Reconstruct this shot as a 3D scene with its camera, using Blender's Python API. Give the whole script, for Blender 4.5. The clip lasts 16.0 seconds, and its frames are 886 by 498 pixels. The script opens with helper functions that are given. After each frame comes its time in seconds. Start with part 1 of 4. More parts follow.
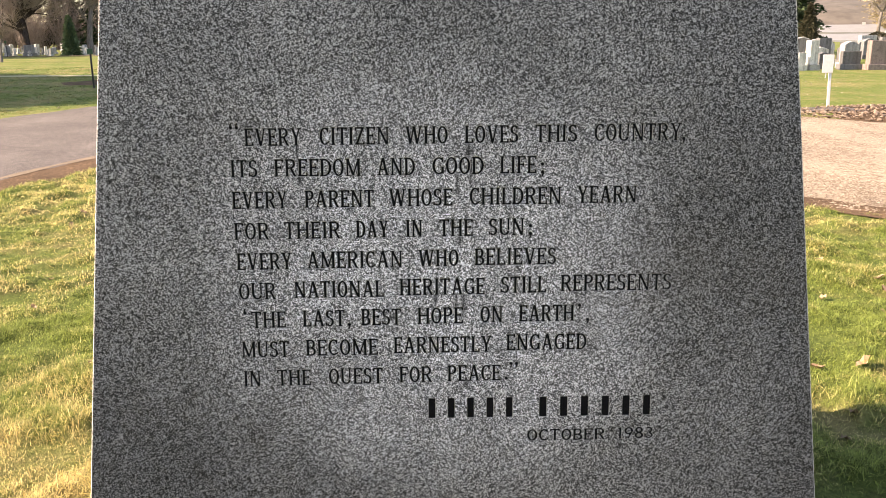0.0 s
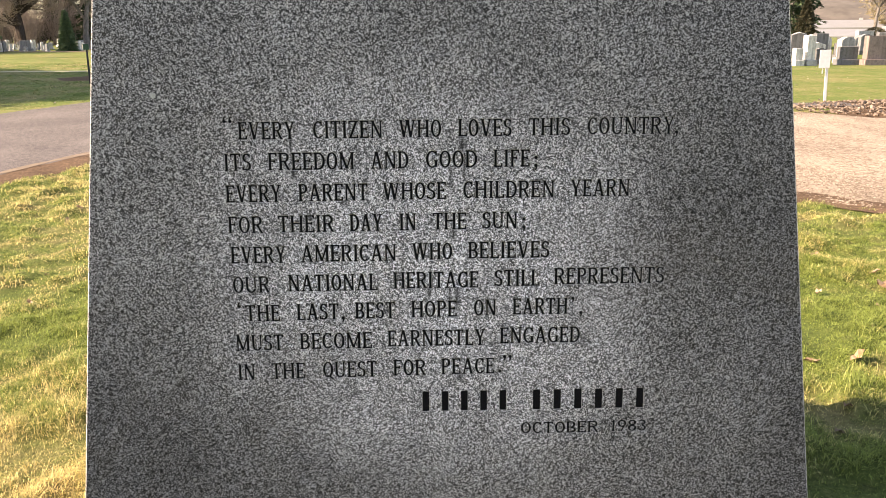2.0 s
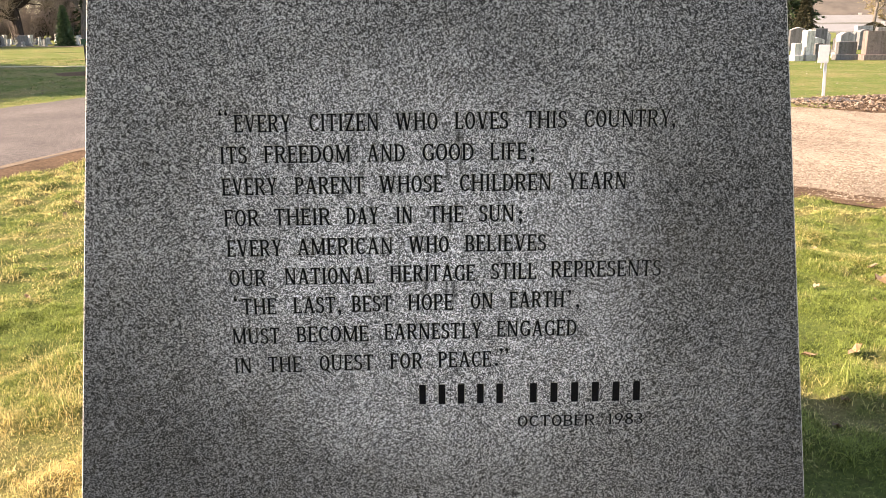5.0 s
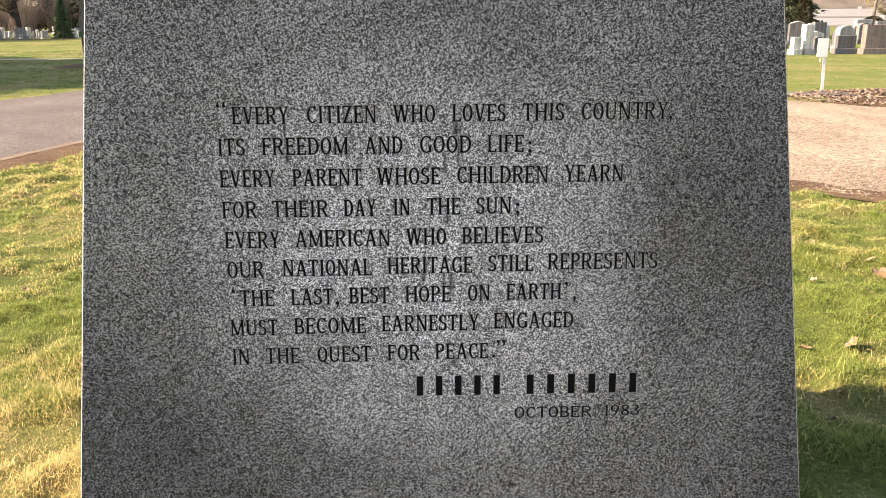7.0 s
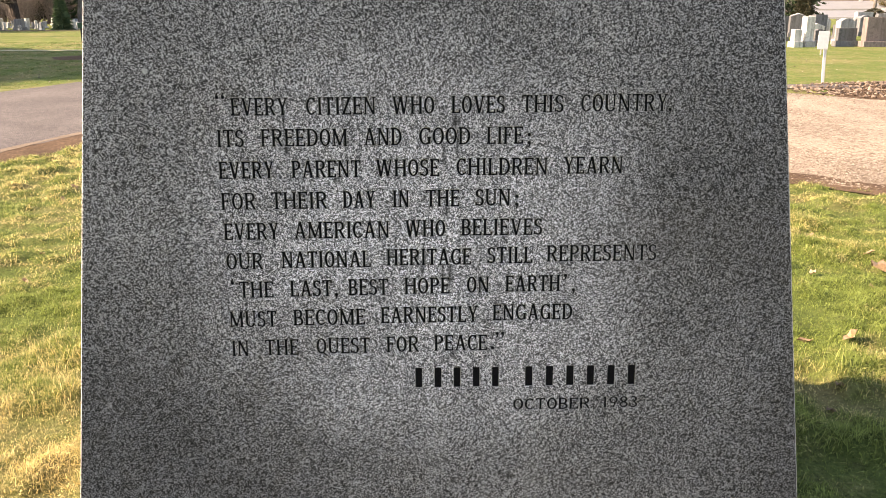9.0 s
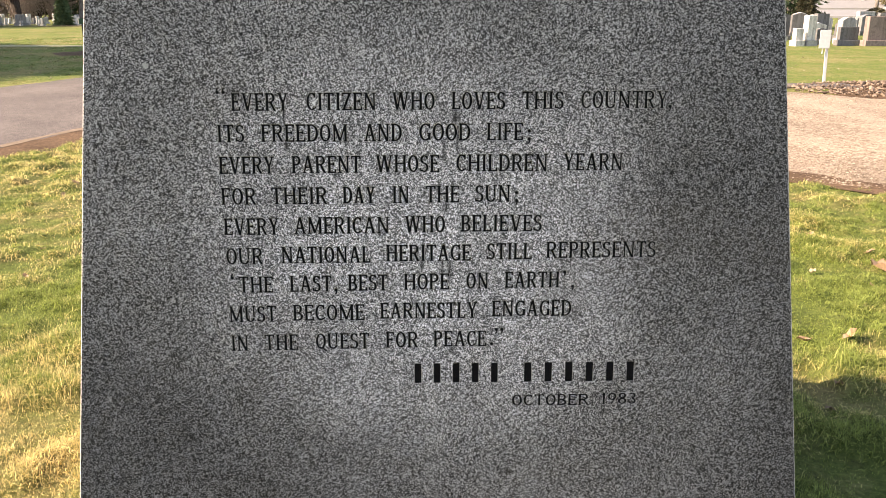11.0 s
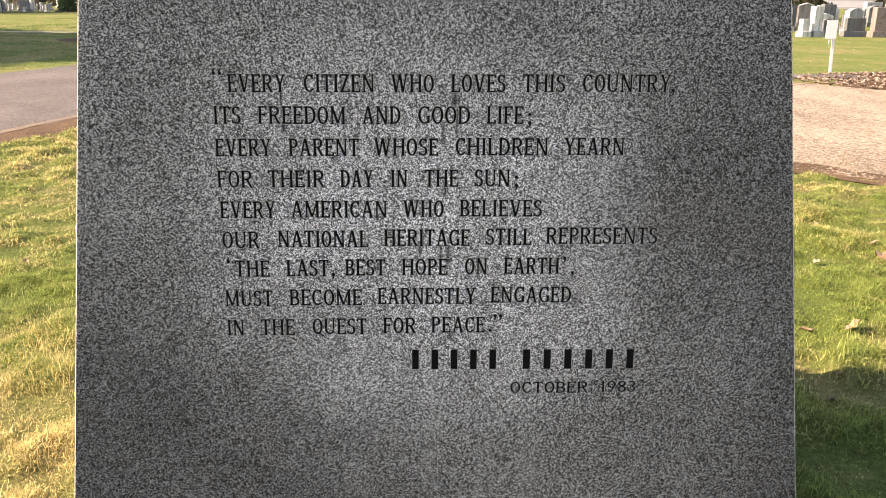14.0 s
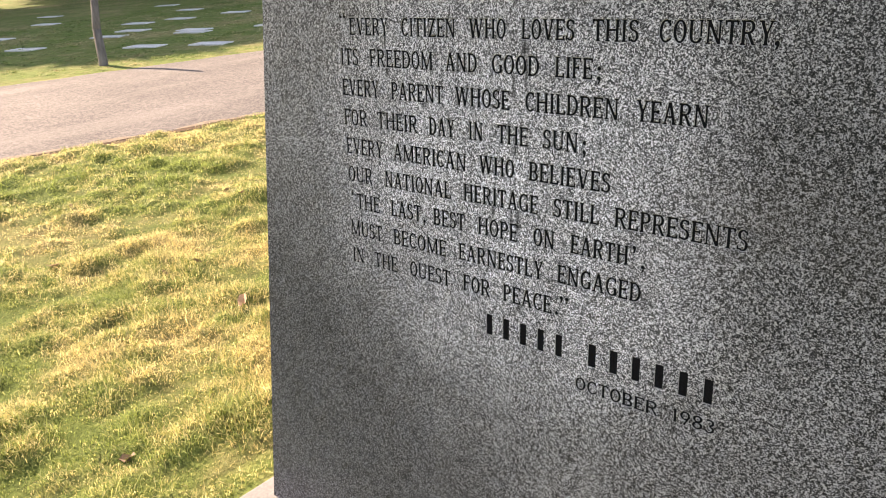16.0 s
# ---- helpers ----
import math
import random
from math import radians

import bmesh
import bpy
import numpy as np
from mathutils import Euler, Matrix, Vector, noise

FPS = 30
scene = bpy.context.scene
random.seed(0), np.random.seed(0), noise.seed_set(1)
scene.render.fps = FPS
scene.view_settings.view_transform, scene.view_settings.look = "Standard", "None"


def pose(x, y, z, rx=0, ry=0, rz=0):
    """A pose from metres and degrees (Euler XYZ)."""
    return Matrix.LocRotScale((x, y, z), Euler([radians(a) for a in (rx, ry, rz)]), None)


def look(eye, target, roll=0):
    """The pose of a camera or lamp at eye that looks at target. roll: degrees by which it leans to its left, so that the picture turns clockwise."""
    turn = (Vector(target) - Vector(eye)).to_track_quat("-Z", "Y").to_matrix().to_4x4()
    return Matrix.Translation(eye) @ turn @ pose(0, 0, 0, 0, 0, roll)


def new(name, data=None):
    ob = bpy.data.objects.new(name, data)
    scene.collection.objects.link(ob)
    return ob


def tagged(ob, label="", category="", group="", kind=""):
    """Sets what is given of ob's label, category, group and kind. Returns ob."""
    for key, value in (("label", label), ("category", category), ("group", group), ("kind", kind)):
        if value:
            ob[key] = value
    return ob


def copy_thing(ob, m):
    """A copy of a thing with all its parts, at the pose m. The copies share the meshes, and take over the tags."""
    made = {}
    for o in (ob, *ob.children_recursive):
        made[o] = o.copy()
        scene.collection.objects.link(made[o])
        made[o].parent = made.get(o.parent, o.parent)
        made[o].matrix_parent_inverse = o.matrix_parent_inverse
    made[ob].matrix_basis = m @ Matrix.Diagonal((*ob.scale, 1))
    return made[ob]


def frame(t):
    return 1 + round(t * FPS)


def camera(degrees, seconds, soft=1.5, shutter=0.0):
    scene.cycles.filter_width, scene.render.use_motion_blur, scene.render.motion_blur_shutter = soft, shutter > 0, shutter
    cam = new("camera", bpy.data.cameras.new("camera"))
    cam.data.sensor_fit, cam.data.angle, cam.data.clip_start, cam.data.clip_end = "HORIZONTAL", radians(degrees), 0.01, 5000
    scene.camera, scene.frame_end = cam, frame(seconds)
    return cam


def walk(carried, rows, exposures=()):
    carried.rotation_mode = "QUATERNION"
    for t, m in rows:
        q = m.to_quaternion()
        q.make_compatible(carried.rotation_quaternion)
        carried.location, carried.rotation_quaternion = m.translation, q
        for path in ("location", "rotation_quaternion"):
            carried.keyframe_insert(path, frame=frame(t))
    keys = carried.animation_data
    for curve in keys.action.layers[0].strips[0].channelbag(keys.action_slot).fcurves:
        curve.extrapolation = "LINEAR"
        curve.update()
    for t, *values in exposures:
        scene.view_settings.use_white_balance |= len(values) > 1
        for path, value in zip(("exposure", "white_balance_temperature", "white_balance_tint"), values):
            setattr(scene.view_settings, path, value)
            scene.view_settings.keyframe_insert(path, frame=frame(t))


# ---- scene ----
LENS = 57.0
PATH = [
    (0, (-0.025, -1.58, 1.553), (0.015, 0.356, 1.053), -0.4),
    (0.5, (-0.02, -1.581, 1.549), (0.023, 0.353, 1.04), -0.3),
    (1, (-0.021, -1.587, 1.552), (0.022, 0.347, 1.044), -0.3),
    (1.5, (-0.021, -1.584, 1.55), (0.023, 0.35, 1.042), -0.3),
    (2, (-0.017, -1.585, 1.549), (0.029, 0.348, 1.039), -0.4),
    (2.5, (-0.016, -1.583, 1.546), (0.03, 0.349, 1.031), -0.3),
    (3, (-0.017, -1.58, 1.544), (0.03, 0.35, 1.023), -0.3),
    (3.5, (-0.016, -1.581, 1.543), (0.031, 0.349, 1.019), -0.4),
    (4, (-0.013, -1.582, 1.543), (0.035, 0.347, 1.02), -0.4),
    (6.5, (-0.012, -1.588, 1.545), (0.038, 0.343, 1.026), -0.4),
    (7, (-0.01, -1.59, 1.542), (0.042, 0.336, 1.006), -0.3),
    (7.5, (-0.008, -1.59, 1.541), (0.044, 0.334, 0.998), -0.3),
    (8, (-0.01, -1.59, 1.544), (0.04, 0.333, 0.997), -0.3),
    (8.5, (-0.008, -1.593, 1.538), (0.042, 0.329, 0.989), -0.3),
    (9, (-0.009, -1.591, 1.541), (0.044, 0.33, 0.987), -0.2),
    (11.5, (-0.007, -1.595, 1.538), (0.041, 0.324, 0.976), 0.2),
    (12, (-0.011, -1.594, 1.538), (0.033, 0.324, 0.972), 0.4),
    (12.5, (-0.009, -1.592, 1.531), (0.035, 0.325, 0.963), 0.5),
    (13, (-0.008, -1.595, 1.531), (0.04, 0.322, 0.961), 0.5),
    (13.5, (-0.007, -1.586, 1.527), (0.04, 0.329, 0.95), 0.6),
    (14, (0.003, -1.577, 1.523), (0.047, 0.335, 0.939), 0.4),
    (14.5, (0.011, -1.563, 1.517), (0.022, 0.349, 0.933), -0.3),
    (15, (0.099, -1.506, 1.529), (-0.083, 0.402, 0.959), -2.4),
    (15.3, (0.293, -1.463, 1.531), (-0.189, 0.396, 0.974), -3.1),
    (15.5, (0.44, -1.419, 1.527), (-0.227, 0.374, 0.942), -3.0),
    (15.8, (0.744, -1.272, 1.539), (-0.299, 0.303, 0.883), -3.4),
    (16, (0.937, -1.127, 1.523), (-0.317, 0.259, 0.812), -4.0),
]
from mathutils import geometry

# A carried camera: it stands before the monument, then steps round to its right.
cam = camera(LENS, 16.0, soft=0.8, shutter=0.05)
EXPOSURES = [(0.0, 1.57, 7950, 22.4), (14.6, 1.55, 7950, 22.4), (15.5, 1.66, 7950, 22.4), (16.0, 1.78, 7950, 22.4)]
walk(cam, [(t, look(eye, target, roll)) for t, eye, target, roll in PATH], EXPOSURES)

# ---- world, sun ----
SUN_TO = Vector((-0.998, 0.055, 0.0)).normalized()     # towards the sun, level
SUN_UP = radians(33)
world = bpy.data.worlds.new("world")
scene.world = world
world.use_nodes = True
wn = world.node_tree.nodes
sky = wn.new("ShaderNodeTexSky")
sky.sky_type = "NISHITA"
sky.sun_disc = False
sky.sun_elevation = SUN_UP
sky.sun_rotation = math.atan2(SUN_TO.x, SUN_TO.y)
sky.dust_density = 0.8
wn["Background"].inputs["Strength"].default_value = 0.12
world.node_tree.links.new(sky.outputs["Color"], wn["Background"].inputs["Color"])
sun_data = bpy.data.lights.new("sun", "SUN")
sun_data.energy = 4.6
sun_data.angle = radians(0.55)
sun_data.color = (1.0, 0.93, 0.80)
sun = new("sun", sun_data)
sun_way = Vector((SUN_TO.x * math.cos(SUN_UP), SUN_TO.y * math.cos(SUN_UP), math.sin(SUN_UP)))
sun.matrix_world = look(sun_way * 60, (0, 0, 0))


# ---- materials ----
class Nodes:
    """A node material, built step by step."""

    def __init__(self, name, rough=0.8, metal=0.0, spec=0.4):
        self.mat = bpy.data.materials.new(name)
        self.mat.use_nodes = True
        self.t = self.mat.node_tree
        self.b = self.t.nodes["Principled BSDF"]
        self.b.inputs["Roughness"].default_value = rough
        self.b.inputs["Metallic"].default_value = metal
        self.b.inputs["Specular IOR Level"].default_value = spec
        self.coord = self.t.nodes.new("ShaderNodeTexCoord").outputs["Object"]

    def link(self, a, b):
        self.t.links.new(a, b)

    def put(self, socket, value):
        if isinstance(value, bpy.types.NodeSocket):
            self.link(value, socket)
        else:
            socket.default_value = value

    def scaled(self, x, y, z):
        n = self.t.nodes.new("ShaderNodeMapping")
        n.inputs["Scale"].default_value = (x, y, z)
        self.link(self.coord, n.inputs["Vector"])
        return n.outputs["Vector"]

    def noise(self, scale, detail=4.0, rough=0.55, vector=None):
        n = self.t.nodes.new("ShaderNodeTexNoise")
        n.inputs["Scale"].default_value, n.inputs["Detail"].default_value, n.inputs["Roughness"].default_value = scale, detail, rough
        self.link(vector or self.coord, n.inputs["Vector"])
        return n.outputs["Fac"]

    def cells(self, scale, vector=None):
        n = self.t.nodes.new("ShaderNodeTexVoronoi")
        n.inputs["Scale"].default_value = scale
        self.link(vector or self.coord, n.inputs["Vector"])
        sep = self.t.nodes.new("ShaderNodeSeparateColor")
        self.link(n.outputs["Color"], sep.inputs["Color"])
        return sep.outputs["Red"], n.outputs["Distance"]

    def ramp(self, fac, *stops):
        n = self.t.nodes.new("ShaderNodeValToRGB")
        e = n.color_ramp.elements
        while len(e) < len(stops):
            e.new(0.5)
        for k, (at, c) in enumerate(stops):
            e[k].position = at
            e[k].color = (*(c if isinstance(c, tuple) else (c, c, c)), 1)
        self.link(fac, n.inputs["Fac"])
        return n.outputs["Color"]

    def math(self, op, a, b=0.0, clamp=False):
        n = self.t.nodes.new("ShaderNodeMath")
        n.operation, n.use_clamp = op, clamp
        self.put(n.inputs[0], a)
        self.put(n.inputs[1], b)
        return n.outputs[0]

    def mix(self, fac, a, b, blend="MIX"):
        n = self.t.nodes.new("ShaderNodeMix")
        n.data_type, n.blend_type = "RGBA", blend
        for socket, v in ((n.inputs[0], fac), (n.inputs[6], a), (n.inputs[7], b)):
            self.put(socket, (*v, 1) if isinstance(v, tuple) else v)
        return n.outputs[2]

    def axis(self, which):
        n = self.t.nodes.new("ShaderNodeSeparateXYZ")
        self.link(self.coord, n.inputs[0])
        return n.outputs[which]

    def random(self):
        return self.t.nodes.new("ShaderNodeObjectInfo").outputs["Random"]

    def island(self):
        return self.t.nodes.new("ShaderNodeNewGeometry").outputs["Random Per Island"]

    def done(self, colour, bump=None, strength=0.3, distance=0.01):
        self.put(self.b.inputs["Base Color"], (*colour, 1) if isinstance(colour, tuple) else colour)
        if bump is not None:
            n = self.t.nodes.new("ShaderNodeBump")
            n.inputs["Strength"].default_value, n.inputs["Distance"].default_value = strength, distance
            self.link(bump, n.inputs["Height"])
            self.link(n.outputs["Normal"], self.b.inputs["Normal"])
        return self.mat


def granite(name, dark, mid, light, scale=500.0, stained=False, rough=0.34):
    m = Nodes(name, rough=rough, spec=0.14)
    one, _ = m.cells(scale)
    grain = m.noise(scale * 0.62, 2.5, 0.75)
    coarse = m.noise(scale * 0.30, 2.0, 0.6)
    mixed = m.math("ADD", m.math("MULTIPLY", one, 0.26), m.math("ADD", m.math("MULTIPLY", grain, 0.78), m.math("MULTIPLY", coarse, 0.34)))
    colour = m.ramp(mixed, (0.54, dark), (0.622, tuple(1.0 * c for c in mid)), (0.69, tuple(2.8 * c for c in mid)), (0.765, light), (0.86, tuple(min(1, 1.6 * c) for c in light)))
    cloud = m.ramp(m.noise(3.2, 5.0), (0.3, 0.82), (0.7, 1.12))
    colour = m.mix(1.0, colour, cloud, "MULTIPLY")
    if stained:
        x, z = m.axis("X"), m.axis("Z")
        # a paler oval round the words, broken by upright streaks
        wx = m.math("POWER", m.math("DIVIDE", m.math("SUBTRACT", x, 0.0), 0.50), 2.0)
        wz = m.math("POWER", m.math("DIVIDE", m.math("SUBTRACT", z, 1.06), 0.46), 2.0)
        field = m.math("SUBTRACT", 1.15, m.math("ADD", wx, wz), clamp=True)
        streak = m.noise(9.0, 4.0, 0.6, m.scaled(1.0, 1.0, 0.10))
        pale_oval = m.math("MULTIPLY", field, m.math("ADD", 0.25, m.math("MULTIPLY", streak, 0.75)), clamp=True)
        colour = m.mix(m.math("MULTIPLY", pale_oval, 0.80, clamp=True), colour, m.mix(0.72, (0.25, 0.255, 0.270), m.mix(1.0, colour, (3.5, 3.5, 3.65), "MULTIPLY")))
        # dark water runs below some letters
        runs = None
        for cx, top, low, half in ((0.064, 1.347, 1.300, 0.0085), (0.068, 1.310, 1.235, 0.0045), (0.040, 1.285, 1.225, 0.0045), (-0.288, 1.347, 1.29, 0.0035), (-0.286, 1.285, 1.25, 0.006),
                                   (0.044, 1.157, 1.122, 0.006), (-0.008, 1.028, 0.992, 0.005), (0.036, 1.028, 0.985, 0.005), (0.052, 1.028, 0.962, 0.0075), (0.057, 0.838, 0.812, 0.007)):
            side = m.math("SUBTRACT", 1.0, m.math("DIVIDE", m.math("ABSOLUTE", m.math("SUBTRACT", x, cx)), half * 1.5), clamp=True)
            up = m.math("MULTIPLY", m.math("SUBTRACT", z, low), 1 / (top - low), clamp=True)
            cut = m.math("LESS_THAN", z, top)
            one_run = m.math("MULTIPLY", m.math("MULTIPLY", side, cut), m.math("MULTIPLY", up, 2.4, clamp=True))
            runs = one_run if runs is None else m.math("MAXIMUM", runs, one_run)
        colour = m.mix(m.math("MULTIPLY", runs, 0.80, clamp=True), colour, (0.012, 0.012, 0.014))
        pale = m.noise(14.0, 3.0, 0.5, m.scaled(1.0, 1.0, 0.06))
        low = m.math("MULTIPLY", m.math("SUBTRACT", 0.80, z, clamp=True), 3.0, clamp=True)
        band = m.math("SUBTRACT", 1.0, m.math("MULTIPLY", m.math("ABSOLUTE", m.math("SUBTRACT", x, 0.06)), 2.4), clamp=True)
        wash = m.math("MULTIPLY", m.math("MULTIPLY", low, band), m.ramp(pale, (0.5, 0.0), (0.75, 1.0)))
        colour = m.mix(m.math("MULTIPLY", wash, 0.30), colour, (0.42, 0.42, 0.42))
        # pale chips and droppings
        for cx, cz, size in ((-0.561, 1.432, 0.0055), (-0.548, 1.429, 0.003), (-0.53, 0.60, 0.004), (0.691, 1.138, 0.004), (-0.47, 1.10, 0.003), (0.24, 0.52, 0.003)):
            away = m.math("ADD", m.math("POWER", m.math("SUBTRACT", x, cx), 2.0), m.math("POWER", m.math("SUBTRACT", z, cz), 2.0))
            colour = m.mix(m.math("MULTIPLY", m.math("LESS_THAN", away, size * size), 0.8), colour, (0.45, 0.45, 0.44))
        # darker towards one side and at the foot of the other, with an uneven edge
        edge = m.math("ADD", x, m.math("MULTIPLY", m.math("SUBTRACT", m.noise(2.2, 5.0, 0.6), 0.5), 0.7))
        dark_part = m.math("MULTIPLY", m.math("SUBTRACT", edge, 0.34), 2.0, clamp=True)
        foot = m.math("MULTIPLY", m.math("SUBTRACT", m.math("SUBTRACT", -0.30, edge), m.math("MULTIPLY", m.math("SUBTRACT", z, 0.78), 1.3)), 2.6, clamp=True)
        dark_part = m.math("MAXIMUM", dark_part, m.math("MULTIPLY", foot, 0.85))
        colour = m.mix(m.math("MULTIPLY", dark_part, 0.78), colour, m.mix(1.0, colour, (0.36, 0.362, 0.385), "MULTIPLY"))
        # dull, slightly brown growth in patches
        brown = m.ramp(m.noise(2.4, 3.0), (0.5, 0.0), (0.75, 1.0))
        colour = m.mix(m.math("MULTIPLY", brown, 0.22), colour, (0.075, 0.060, 0.045))
    return m.done(colour, mixed, 0.12, 0.002)


def plain(name, colour, rough=0.7, grain=60.0, amount=0.25, spec=0.4, metal=0.0, bump=0.15, own=0.0):
    m = Nodes(name, rough=rough, spec=spec, metal=metal)
    f = m.noise(grain, 5.0)
    g = m.noise(grain * 0.08, 3.0)
    dim, lit = 1 - amount, 1 + amount
    c = m.mix(1.0, colour, m.ramp(f, (0.3, dim), (0.7, lit)), "MULTIPLY")
    c = m.mix(1.0, c, m.ramp(g, (0.3, 1 - amount * 0.6), (0.7, 1 + amount * 0.6)), "MULTIPLY")
    if own:
        c = m.mix(1.0, c, m.ramp(m.random(), (0.0, 1 - own), (1.0, 1 + own)), "MULTIPLY")
    return m.done(c, f, bump, 0.01)


def turf(name, gain, gap):
    m = Nodes(name, rough=0.95, spec=0.1)
    a, b, c = m.noise(0.55, 5.0), m.noise(3.4, 5.0, 0.65), m.noise(45.0, 4.0, 0.7)
    d = m.noise(8.0, 6.0, 0.75)
    tone = m.math("ADD", m.math("MULTIPLY", c, 0.55), m.math("MULTIPLY", d, 0.45))
    green = m.ramp(tone, (0.30, tuple(gap * v for v in (0.045, 0.064, 0.016))), (0.52, tuple(gain * v for v in (0.142, 0.182, 0.044))), (0.72, tuple(gain * v for v in (0.30, 0.31, 0.095))))
    straw = m.ramp(tone, (0.30, tuple(gap * v for v in (0.080, 0.064, 0.026))), (0.52, tuple(gain * v for v in (0.275, 0.232, 0.095))), (0.72, tuple(gain * v for v in (0.47, 0.40, 0.19))))
    patch = m.ramp(m.math("ADD", m.math("MULTIPLY", a, 0.55), m.math("MULTIPLY", b, 0.45)), (0.46, 0.0), (0.62, 0.95))
    return m.done(m.mix(patch, green, straw), tone, 0.7, 0.05)


def grass_blades(name, fresh, dry):
    m = Nodes(name, rough=0.6, spec=0.2)
    r = m.island()
    a, b = m.noise(0.55, 5.0), m.noise(3.4, 5.0, 0.65)
    patch = m.math("ADD", m.math("MULTIPLY", a, 0.55), m.math("MULTIPLY", b, 0.45))
    pick = m.math("ADD", patch, m.math("MULTIPLY", m.math("SUBTRACT", r, 0.5), 0.16))
    # the lawn beyond the stone's other side has kept more green
    pick = m.math("SUBTRACT", pick, m.math("MULTIPLY", m.math("ADD", m.axis("X"), -0.5, clamp=True), 0.045))
    green = m.ramp(r, (0.0, tuple(0.55 * v for v in fresh)), (1.0, tuple(1.35 * v for v in fresh)))
    straw = m.ramp(r, (0.0, tuple(0.6 * v for v in dry)), (1.0, tuple(1.3 * v for v in dry)))
    colour = m.mix(m.ramp(pick, (0.472, 0.0), (0.575, 1.0)), green, straw)
    thin = m.t.nodes.new("ShaderNodeBsdfTranslucent")
    m.link(colour, thin.inputs["Color"])
    both = m.t.nodes.new("ShaderNodeMixShader")
    both.inputs[0].default_value = 0.46
    m.link(m.b.outputs[0], both.inputs[1])
    m.link(thin.outputs[0], both.inputs[2])
    m.link(both.outputs[0], m.t.nodes["Material Output"].inputs["Surface"])
    return m.done(colour)


def gravel(name, low, mid, high, scale=38.0):
    m = Nodes(name, rough=0.9, spec=0.2)
    r, d = m.cells(scale)
    r2, d2 = m.cells(scale * 2.7)
    c = m.ramp(m.math("ADD", m.math("MULTIPLY", r, 0.5), m.math("MULTIPLY", r2, 0.5)), (0.15, low), (0.5, mid), (0.9, high))
    c = m.mix(1.0, c, m.ramp(m.noise(0.6, 4.0), (0.3, 0.80), (0.7, 1.15)), "MULTIPLY")
    track = m.noise(0.9, 4.0, 0.6, m.scaled(1.0, 0.22, 1.0))
    c = m.mix(m.ramp(track, (0.50, 0.0), (0.70, 0.4)), c, tuple(1.15 * v for v in high))
    return m.done(c, d, 0.35, 0.02)


def leafy(name, dark, light):
    m = Nodes(name, rough=0.7, spec=0.25)
    return m.done(m.ramp(m.island(), (0.0, dark), (1.0, light)))


def barky(name, dark, light):
    m = Nodes(name, rough=0.95, spec=0.1)
    f = m.noise(14.0, 5.0, 0.65, m.scaled(1.0, 1.0, 0.2))
    return m.done(m.ramp(f, (0.3, dark), (0.7, light)), f, 0.7, 0.04)


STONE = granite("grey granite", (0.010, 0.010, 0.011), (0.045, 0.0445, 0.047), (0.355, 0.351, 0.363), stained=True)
CUT = plain("blackened cut", (0.006, 0.006, 0.007), rough=0.9, grain=300, amount=0.35, spec=0.1)
BRUISED = plain("bare cut granite", (0.30, 0.296, 0.296), rough=0.8, grain=500, amount=0.35, spec=0.2)
# paler than the face: the sunlit gleam of the arris is in its colour
ARRIS = granite("sunlit-toned granite", (0.08, 0.08, 0.08), (0.24, 0.23, 0.22), (0.45, 0.43, 0.40), rough=0.7)
CONCRETE = plain("pale concrete", (0.23, 0.212, 0.192), rough=0.85, grain=120, amount=0.16)
TURF = turf("turf", 1.0, 1.0)
THATCH = turf("thatch under grass", 0.80, 0.60)
BLADE = grass_blades("grass", (0.315, 0.375, 0.095), (0.80, 0.65, 0.30))
FARBLADE = grass_blades("mown grass", (0.17, 0.24, 0.065), (0.42, 0.36, 0.18))
ASPHALT = gravel("worn chip road", (0.075, 0.065, 0.060), (0.145, 0.122, 0.108), (0.24, 0.205, 0.182), 55.0)
GRAVEL = gravel("tan gravel", (0.13, 0.090, 0.060), (0.29, 0.22, 0.155), (0.50, 0.40, 0.30), 30.0)
SOIL = plain("bare soil", (0.120, 0.076, 0.046), rough=1.0, grain=30, amount=0.45, spec=0.1, bump=0.8)
SUNLIT_CREST = plain("sunlit lawn crest", (0.46, 0.43, 0.26), rough=1.0, grain=25, amount=0.25, spec=0.1, bump=0.4)
DUST = plain("sandy verge", (0.23, 0.175, 0.125), rough=1.0, grain=40, amount=0.3, spec=0.1, bump=0.5)
RUBBLE = plain("broken stone", (0.24, 0.175, 0.13), rough=0.9, grain=25, amount=0.3, own=0.6)
BRICK = plain("red brick", (0.40, 0.17, 0.10), rough=0.9, grain=50, amount=0.25, own=0.2)
PAINT = plain("white paint", (0.70, 0.69, 0.67), rough=0.5, grain=20, amount=0.06)
LETTER = plain("faded grey print", (0.55, 0.55, 0.54), rough=0.6)
BLACK = plain("black paint", (0.012, 0.013, 0.012), rough=0.5)
GREEN = plain("green plate", (0.03, 0.075, 0.035), rough=0.5)


